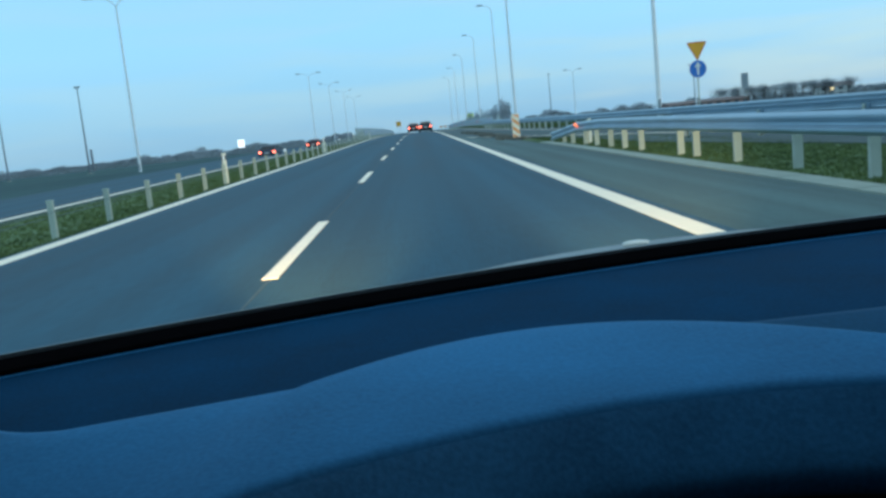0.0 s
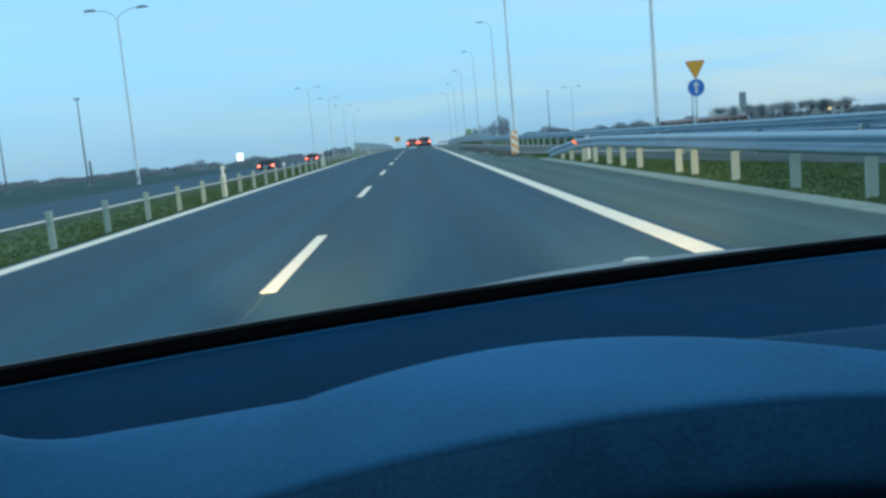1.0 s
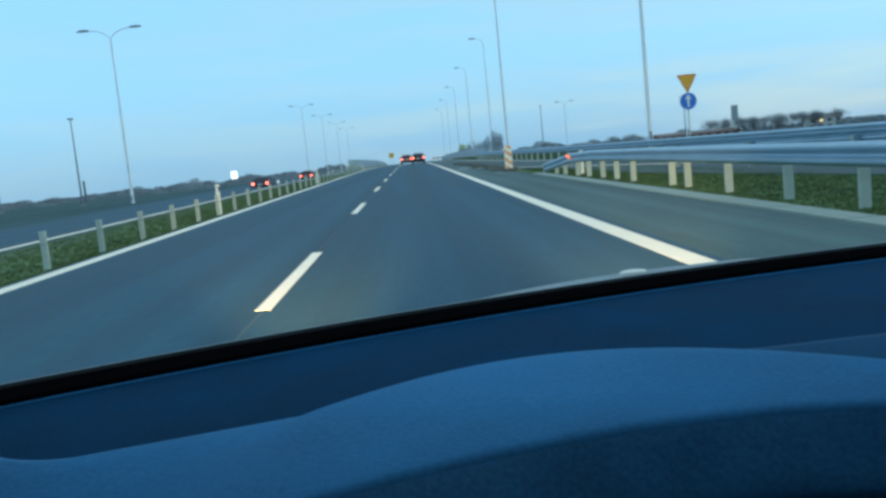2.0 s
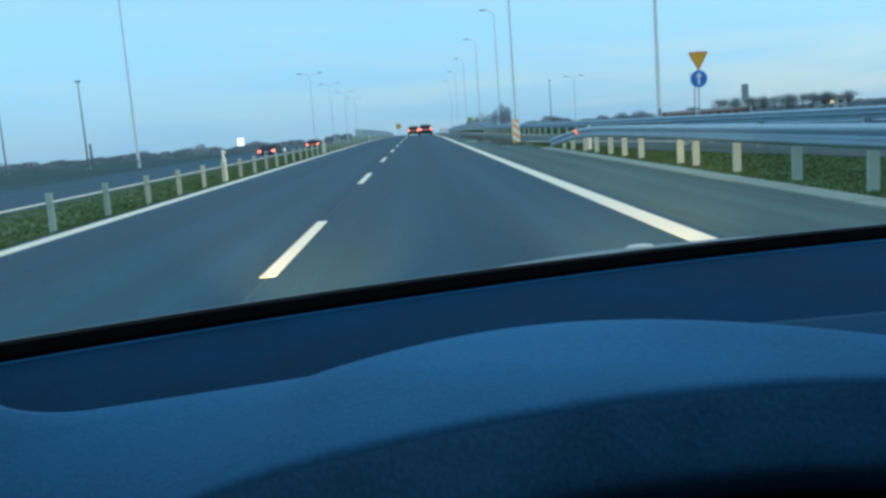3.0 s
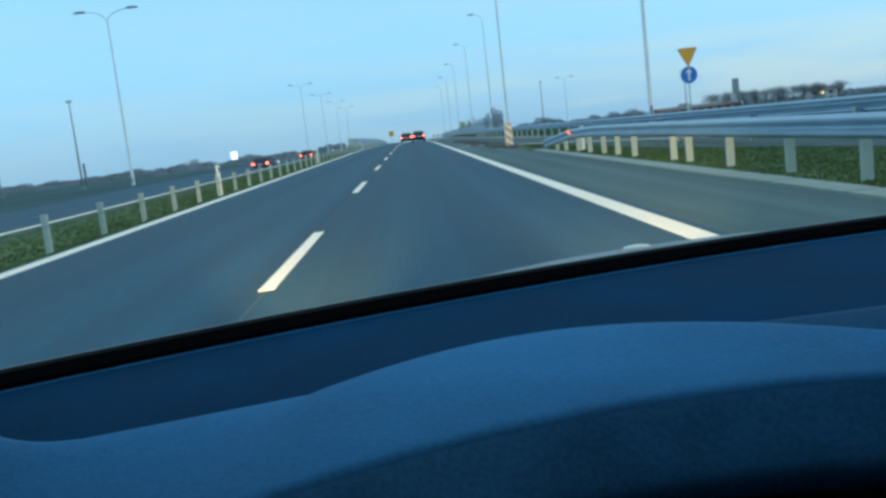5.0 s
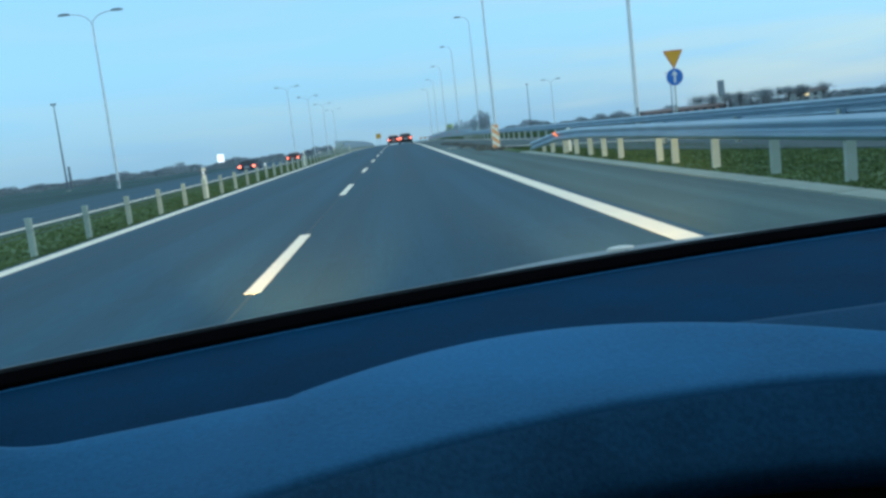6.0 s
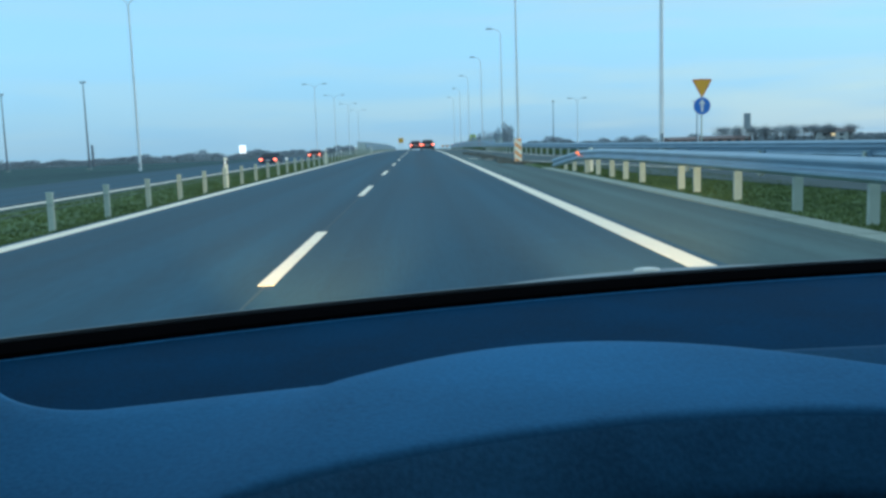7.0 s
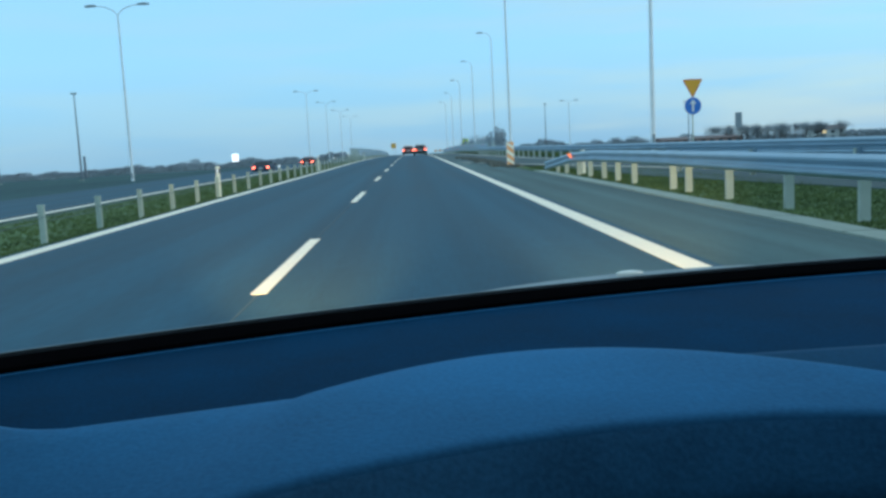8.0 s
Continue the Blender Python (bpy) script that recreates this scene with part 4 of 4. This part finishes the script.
# ---- the car that carries the camera ----
OX, OY, OZ = CAM_X, CAM_Y, CAM_Z
own = thing("own_car", "grey hatchback with a blue-grey dashboard, seen from its driver's seat", "car", (OX, OY, 0))
MID = 0.30                             # the car's middle line, right of the camera
H0 = OZ - 0.20                         # height of the foot of the windscreen


def ease(a, b, x):
    w = min(1.0, max(0.0, (x - a) / (b - a)))
    return w * w * (3 - 2 * w)


def screen_foot(u):
    return 1.104 + 0.334 * u - 0.179 * u * u


def pad_back(u):
    """Rear edge of the side pad, which curls towards the windscreen at its outer end."""
    return min(screen_foot(u) - 0.09, 0.641 + 0.27 * max(0.0, u + 0.27) + 6.2 * max(0.0, -0.275 - u) ** 2)


def dome_back(u):
    """Rear edge of the domed instrument cowl."""
    return 0.774 - 2.371 * (u - 0.112) ** 2


def cowl_back(u):
    """The side pad's edge, then the dome's, with a short fold where they meet."""
    if u > -0.096:
        return max(dome_back(u), 0.50)
    w = ease(-0.116, -0.096, u)
    return pad_back(u) * (1 - w) + dome_back(u) * w


def cowl_front(u):
    return 0.579 - 0.013 * (1 - ease(0.0, 0.32, u)) - 1.02 * (max(-0.5, min(0.38, u)) - 0.17) ** 2


def cowl_lift(u, g=0.0):
    """Rise of the dome over the ledge: a sharp fold at its rear edge (g = 1), a soft swell in front (g = 0)."""
    c, w = -0.106 - 0.05 * (1 - g), 0.011 + 0.07 * (1 - g)
    return 0.0065 * ease(c - w, c + w, u)


US = [-0.55 + 0.0170 * i for i in range(101)]
bm = bmesh.new()
loft(bm, [[(u, 0.615, H0 - 0.05), (u, 0.625, H0 - 0.024), (u, 0.72 + 0.1 * (u + 0.5), H0 - 0.018), (u, 0.86 + 0.08 * u, H0 - 0.014), (u, screen_foot(u) - 0.07, H0 - 0.010), (u, screen_foot(u) - 0.045, H0 - 0.0075), (u, screen_foot(u) - 0.040, H0 - 0.030)] for u in US])
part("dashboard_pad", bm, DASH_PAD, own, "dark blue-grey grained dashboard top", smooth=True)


def ledge_fall(u):
    """The ledge beside the dome falls towards the driver."""
    return 0.046 * (1 - ease(-0.34, -0.12, u))


def cowl_row(u):
    """From the rear lip over the top and round the front edge, down to where the facia begins."""
    b_ = cowl_back(u)
    f_ = min(cowl_front(u), b_ - 0.06)
    m1, m2 = f_ + (b_ - f_) * 0.35, f_ + (b_ - f_) * 0.7
    sink = ledge_fall(u)
    back = [(b_ + 0.002, -0.030, 1), (b_ + 0.001, -0.002, 1), (b_ - 0.003, 0.0035, 1), (b_ - 0.012, 0.005, 0.95), (b_ - min(0.035, 0.18 * (b_ - f_)), 0.0048 - 0.10 * sink, 0.8), (m2, 0.004 - 0.38 * sink, 0.6), (m1, 0.0015 - 0.70 * sink, 0.3), (f_ + 0.012, -0.0005 - sink, 0)]
    roll = [(f_ - 0.004 + 0.012 * (1 - math.sin(a)), -0.0105 + 0.0095 * math.cos(a) - sink, 0) for a in [math.pi * 0.36 * k / 6 for k in range(1, 7)]]
    return [(u, y, H0 + h + cowl_lift(u, g)) for y, h, g in back + roll]


def facia_row(u):
    """The face below the front edge, which leans in under it and runs back into the dark."""
    f_ = min(cowl_front(u), cowl_back(u) - 0.06)
    z = H0 + cowl_lift(u) - ledge_fall(u)
    a = math.pi * 0.36
    y0, z0 = -0.004 + 0.012 * (1 - math.sin(a)), -0.0105 + 0.0095 * math.cos(a)
    return [(u, f_ + y0 + o, z + z0 + h) for o, h in ((0.0, 0.0), (-0.0042, -0.006), (-0.0085, -0.013), (-0.0145, -0.023), (-0.0205, -0.033), (-0.0255, -0.042), (-0.0280, -0.050), (-0.0265, -0.058), (-0.019, -0.066), (-0.004, -0.074), (0.036, -0.084), (0.20, -0.11))]



UC = [-0.545 + 0.005 * i for i in range(336)]
bm = bmesh.new()
loft(bm, [cowl_row(u) for u in UC])
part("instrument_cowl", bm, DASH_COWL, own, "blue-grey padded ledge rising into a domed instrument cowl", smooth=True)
bm = bmesh.new()
loft(bm, [facia_row(u) for u in UC])
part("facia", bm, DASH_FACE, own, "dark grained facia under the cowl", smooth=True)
bm = bmesh.new()
loft(bm, [[(u, 0.640, H0 - 0.05), (u, 0.650, H0 - 0.024), (u, 0.70, H0 - 0.014), (u, 0.760 + 0.03 * (u - 0.3), H0 - 0.0045), (u, 0.772 + 0.03 * (u - 0.3), H0 - 0.005), (u, 0.778 + 0.03 * (u - 0.3), H0 - 0.009), (u, 0.780 + 0.03 * (u - 0.3), H0 - 0.03)] for u in [0.23 + 0.02 * i for i in range(50)]])
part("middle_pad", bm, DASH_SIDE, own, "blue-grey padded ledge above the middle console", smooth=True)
bm = bmesh.new()
loft(bm, [[(u, screen_foot(u) - 0.057, H0 - 0.0022), (u, screen_foot(u) - 0.030, H0 - 0.0005), (u, screen_foot(u), H0 + 0.000), (u, screen_foot(u) + 0.012, H0 - 0.004), (u, screen_foot(u) + 0.012, H0 - 0.02), (u, screen_foot(u) - 0.057, H0 - 0.03)] for u in US], True, True)
part("windscreen_seal", bm, SEAL, own, "matt black windscreen seal")
bm = bmesh.new()
loft(bm, [[(u, screen_foot(u) - 0.0580 + 0.0016 * math.cos(a), H0 - 0.0090 + 0.0014 * math.sin(a)) for a in [k * math.pi / 3 for k in range(6)]] for u in US], True, True)
part("pad_bead", bm, DASH_COWL, own, "thin pale bead along the windscreen seal", smooth=True)
bm = bmesh.new()
loft(bm, [[(u, screen_foot(u) + 0.012, H0 - 0.006), (u, screen_foot(u) + 0.012, H0 + 0.0022), (u, screen_foot(u) + 0.017, H0 + 0.0022), (u, screen_foot(u) + 0.017, H0 - 0.006)] for u in US], True, True)
part("glass_trim", bm, GLASS_TRIM, own, "pale grey trim along the foot of the windscreen")
bm = bmesh.new()
top_v, top_z = 0.42, OZ + 0.30
glass_rows = []
for k in range(9):
    s = k / 8
    glass_rows.append([(u, (screen_foot(u) + 0.004) * (1 - s) + (top_v + 0.10 * (1 - ((u - MID) / 0.9) ** 2)) * s, H0 - 0.003 + (top_z - H0) * s + 0.03 * math.sin(s * math.pi)) for u in US[::4]])
loft(bm, glass_rows)
screen = part("windscreen", bm, PANE, own, "clear curved windscreen", smooth=True)
screen.visible_shadow = False


def bonnet_height(u, v):
    """Highest along the middle, near its rear edge, then falling steeply to the nose."""
    side_fall = 0.136 if u < 0.50 else 0.25
    run = max(0.0, v - 1.50)
    return OZ - 0.2362 - 0.06 * max(0.0, 1.50 - v) - 0.175 * run - 0.10 * run * run - side_fall * (u - 0.50) ** 2


bm = bmesh.new()
rows = []
for k in range(15):
    row = []
    for i in range(33):
        u = MID - 0.84 + 1.68 * i / 32
        c = (u - MID) / 0.84
        v = (screen_foot(u) + 0.06) * (1 - k / 14) + (2.27 - 0.16 * c * c) * k / 14
        row.append((u, v, bonnet_height(u, v)))
    rows.append(row)
rows.append([(x, y + 0.02, z - 0.05) for x, y, z in rows[-1]])
loft(bm, rows)
part("bonnet", bm, CAR_GREY, own, "grey painted bonnet", smooth=True)
# Low pale lump added where the bonnet mirrors the white line.
GLINT_U, GLINT_V = 0.366, 1.495
bm = bmesh.new()
loft(bm, [[(GLINT_U + 0.024 * w * math.cos(a), GLINT_V + 0.012 * w * math.sin(a), bonnet_height(GLINT_U, GLINT_V) + h) for a in [k * math.pi / 6 for k in range(12)]]
          for w, h in ((1.0, -0.006), (1.0, -0.001), (0.9, 0.0018), (0.6, 0.0032))], True, True)
part("bonnet_glint", bm, GLINT, own, "small pale lump standing in for a reflection on the bonnet", smooth=True)


# body sides, cut from one outline so that the shut lines stay narrow
def arch(cy, r, a0, a1, n=12):
    return [(cy + r * math.cos(radians(a0 + (a1 - a0) * k / n)), 0.315 + r * math.sin(radians(a0 + (a1 - a0) * k / n))) for k in range(n + 1)]


def side_plate(name, outline, s, mat, label="", inset=0.0):
    bm = bmesh.new()
    x0, x1 = MID + s * (0.885 - inset), MID + s * (0.825 - inset)
    sets = [[bm.verts.new((x - s * 0.05 * max(0.0, z - 0.70) - s * 0.06 * max(0.0, 0.42 - z), y, z)) for y, z in outline] for x in (x0, x1)]
    n = len(outline)
    bm.faces.new(sets[0])
    bm.faces.new(sets[1][::-1])
    for i in range(n):
        bm.faces.new((sets[0][i], sets[0][(i + 1) % n], sets[1][(i + 1) % n], sets[1][i]))
    bmesh.ops.triangulate(bm, faces=[f for f in bm.faces if len(f.verts) > 4])
    return part(name, bm, mat, own, label)


FRONT_Y, REAR_Y = 1.42, -1.30
belt = lambda y: 0.925 - 0.012 * y
for s in (-1, 1):
    x = MID + s * 0.885
    side_plate("wing", [(0.955, 0.26)] + arch(FRONT_Y, 0.365, 188, -8)[::1] + [(2.06, 0.26), (2.14, 0.45), (2.13, 0.64), (1.80, 0.76), (1.30, 0.845), (0.955, 0.90)], s, CAR_GREY)
    door = side_plate("front_door", [(-0.10, 0.24), (0.949, 0.24), (0.949, 0.90), (0.70, belt(0.7)), (-0.10, belt(-0.1))], s, CAR_GREY)
    rear_door = side_plate("rear_door", [(-0.78, 0.24), (-0.106, 0.24), (-0.106, belt(-0.1)), (-0.98, belt(-1.0)), (-0.96, 0.72), (-0.86, 0.50)], s, CAR_GREY)
    side_plate("rear_wing", [(-0.786, 0.24), (-0.866, 0.50), (-0.966, 0.72), (-0.986, belt(-1.0)), (-1.86, belt(-1.9)), (-1.98, 0.60), (-1.96, 0.26)] + arch(REAR_Y, 0.365, 188, -8)[::1], s, CAR_GREY)
    side_plate("sill", [(-0.90, 0.17), (1.02, 0.17), (1.02, 0.236), (-0.90, 0.236)], s, TYRE, "black plastic sill", 0.02)
    for d, y in ((door, 0.05), (rear_door, -0.72)):
        part("handle", one_box((x + s * 0.006, y, 0.80), (0.035, 0.17, 0.032), 0.012), CAR_GREY, d)
    bm = bmesh.new()
    loft(bm, [[(x + s * (0.02 + 0.02 * k), 0.66 + a, 0.98 + b) for a, b in ((0.05, -0.05), (-0.05, -0.06), (-0.06, 0.05), (0.03, 0.06))] for k in (0, 1, 4, 5)], True, True)
    part("mirror", bm, CAR_GREY, own)
    # Out-of-view panel, added to keep side light off the dashboard's end.
    bm = bmesh.new()
    loft(bm, [[(x - s * (0.025 + o), 0.93, 0.90), (x - s * (0.025 + o), 0.56, 0.92), (x - s * (0.115 + o), 0.56, 1.25)] for o in (0.0, 0.03)], True, True)
    part("shade_panel", bm, LINING, own, "unseen black panel behind the mirror, added to shade the dashboard")
    for a, b, r in (((x - s * 0.02, 0.92, 0.92), (x - s * 0.17, 0.40, 1.425), 0.034), ((x - s * 0.02, -0.10, 0.92), (x - s * 0.16, -0.14, 1.43), 0.045), ((x - s * 0.02, -1.02, 0.93), (x - s * 0.17, -0.98, 1.43), 0.045), ((x - s * 0.04, -1.86, 0.93), (x - s * 0.19, -1.56, 1.42), 0.075)):
        bm = bmesh.new()
        rod(bm, a, b, r, r * 0.9, 8)
        part("pillar", bm, LINING if a[1] > 0 else CAR_GREY, own)
    part("roof_rail", along([(x - s * 0.175, -1.62), (x - s * 0.165, -0.6), (x - s * 0.175, 0.42)], [(0.035 * math.cos(a), 1.425 + 0.03 * math.sin(a)) for a in [k * math.pi / 4 for k in range(8)]]), CAR_GREY, own)
    bm = bmesh.new()
    loft(bm, [[(x - s * 0.03, 0.88, 0.93), (x - s * 0.03, -0.07, 0.94)], [(x - s * 0.15, 0.43, 1.39), (x - s * 0.15, -0.12, 1.39)], [(x - s * 0.16, 0.43, 1.39), (x - s * 0.16, -0.12, 1.39)], [(x - s * 0.04, 0.88, 0.93), (x - s * 0.04, -0.07, 0.94)]])
    part("side_window", bm, DIMMING_PANE, own, "unseen door glass, tinted to dim the light on the dashboard")
    bm = bmesh.new()
    loft(bm, [[(x - s * 0.03, -1.02, 0.94), (x - s * 0.03, -1.80, 0.95)], [(x - s * 0.15, -0.98, 1.39), (x - s * 0.15, -1.50, 1.39)], [(x - s * 0.16, -0.98, 1.39), (x - s * 0.16, -1.50, 1.39)], [(x - s * 0.04, -1.02, 0.94), (x - s * 0.04, -1.80, 0.95)]])
    part("rear_side_window", bm, CAR_GLASS, own, "dark tinted side window")
    bm = bmesh.new()
    loft(bm, [[(x - s * 0.03, -0.13, 0.94), (x - s * 0.03, -0.99, 0.95)], [(x - s * 0.15, -0.16, 1.39), (x - s * 0.15, -0.97, 1.39)], [(x - s * 0.16, -0.16, 1.39), (x - s * 0.16, -0.97, 1.39)], [(x - s * 0.04, -0.13, 0.94), (x - s * 0.04, -0.99, 0.95)]])
    part("rear_side_window", bm, CAR_GLASS, own, "dark tinted side window")
    for y in (REAR_Y, FRONT_Y):
        wheel = bmesh.new()
        ring = [(0.62, 0.22), (0.64, 0.30), (0.67, 0.315), (0.80, 0.315), (0.83, 0.30), (0.845, 0.22)]
        loft(wheel, [[(MID + s * w, y + r * math.cos(a), 0.315 + r * math.sin(a)) for w, r in ring] for a in [2 * math.pi * k / 28 for k in range(29)]])
        bmesh.ops.remove_doubles(wheel, verts=wheel.verts, dist=1e-5)
        w_ob = part("wheel", wheel, TYRE, own, smooth=True)
        rim = bmesh.new()
        rod(rim, (MID + s * 0.72, y, 0.315), (MID + s * 0.80, y, 0.315), 0.222, 0.215, 28)
        rod(rim, (MID + s * 0.80, y, 0.315), (MID + s * 0.845, y, 0.315), 0.05, 0.035, 12)
        for k in range(5):
            a = 2 * math.pi * k / 5 + 0.3
            rod(rim, (MID + s * 0.83, y + 0.03 * math.cos(a), 0.315 + 0.03 * math.sin(a)), (MID + s * 0.815, y + 0.21 * math.cos(a), 0.315 + 0.21 * math.sin(a)), 0.030, 0.022, 6)
        part("rim", rim, RIM, w_ob)
    lamp = bmesh.new()
    loft(lamp, [[(MID + s * a, y, z) for y, z in ((yy, zz - h), (yy - 0.03, zz - h), (yy - 0.03, zz + h), (yy, zz + h))] for a, yy, zz, h in ((0.46, 2.285, 0.60, 0.05), (0.60, 2.265, 0.615, 0.075), (0.76, 2.19, 0.63, 0.08), (0.84, 2.09, 0.65, 0.055))], True, True)
    part("headlamp", lamp, HEADLAMP, own, "lit headlamp")
    part("tail_light", one_box((MID + s * 0.74, -1.985, 0.84), (0.20, 0.06, 0.26), 0.03), TAIL, own, "glowing red tail light")

# roof, bumpers and tail
bm = bmesh.new()
loft(bm, [[(MID + c * w, y, z + 0.045 * (1 - c * c)) for c in [-1 + k / 8 for k in range(17)]] for y, w, z in ((0.50, 0.69, 1.425), (0.40, 0.72, 1.440), (-0.2, 0.745, 1.455), (-0.9, 0.745, 1.450), (-1.5, 0.72, 1.425), (-1.72, 0.70, 1.405), (-1.73, 0.70, 1.385))])
part("roof", bm, CAR_GREY, own, smooth=True)
part("headliner", one_box((MID, -0.55, OZ + 0.268), (1.46, 2.0, 0.015)), LINING, own)
part("floor_pan", one_box((MID, 0.05, 0.26), (1.60, 3.9, 0.06)), LINING, own)
for name, y, z, bow, mat, label in (("front_bumper", 2.24, 0.40, 0.16, CAR_GREY, ""), ("grille", 2.262, 0.595, 0.10, SEAL, "black grille"), ("rear_bumper", -2.02, 0.42, -0.12, CAR_GREY, ""), ("tailgate", -1.98, 0.77, -0.10, CAR_GREY, "")):
    h, w = {"front_bumper": (0.17, 0.84), "grille": (0.045, 0.44), "rear_bumper": (0.18, 0.84), "tailgate": (0.17, 0.64)}[name]
    bm = bmesh.new()
    loft(bm, [[(MID + c * w, y - bow * c * c + o, z + k) for o, k in ((-0.05, -h), (0.0, -h * 0.8), (0.012, 0.0), (0.0, h * 0.8), (-0.05, h))] for c in [-1 + i / 6 for i in range(13)]], True, True)
    part(name, bm, mat, own, label, smooth=True)
part("plate", one_box((MID, 2.262, 0.40), (0.52, 0.02, 0.11), 0.004), PLATE, own, "blank white plate")
part("plate", one_box((MID, -2.005, 0.62), (0.52, 0.02, 0.11), 0.004), PLATE, own, "blank white plate")
bm = bmesh.new()
loft(bm, [[(MID + c * 0.72, -1.92 + 0.08 * c * c, 0.945), (MID + c * 0.62, -1.68 + 0.05 * c * c, 1.39)] for c in [-1 + i / 6 for i in range(13)]])
part("rear_window", bm, CAR_GLASS, own, "dark tinted rear window", smooth=True)
part("parcel_shelf", one_box((MID, -1.62, 0.92), (1.3, 0.5, 0.03)), LINING, own)
for s in (0.0, 0.78):
    seat = part("seat", one_box((s, -0.35, 0.52), (0.50, 0.52, 0.20), 0.05), LINING, own)
    part("backrest", one_box((s, -0.66, 0.86), (0.48, 0.14, 0.60), 0.05), LINING, seat)
part("firewall", one_box((MID, 0.95, 0.58), (1.60, 0.05, 0.60)), LINING, own)

for s in (-1, 1):
    lamp = new("headlight_beam", bpy.data.lights.new("headlight_beam", "SPOT"))
    lamp.data.energy, lamp.data.color = HEADLIGHT_W, HEADLIGHT_TINT
    lamp.data.spot_size, lamp.data.spot_blend, lamp.data.shadow_soft_size = radians(27), 1.0, 0.06
    x, y = OX + MID + s * 0.66, OY + 2.40
    lamp.matrix_world = look((x, y, 0.62), (x + s * 6.5 + 1.0, y + 45, 0.5))
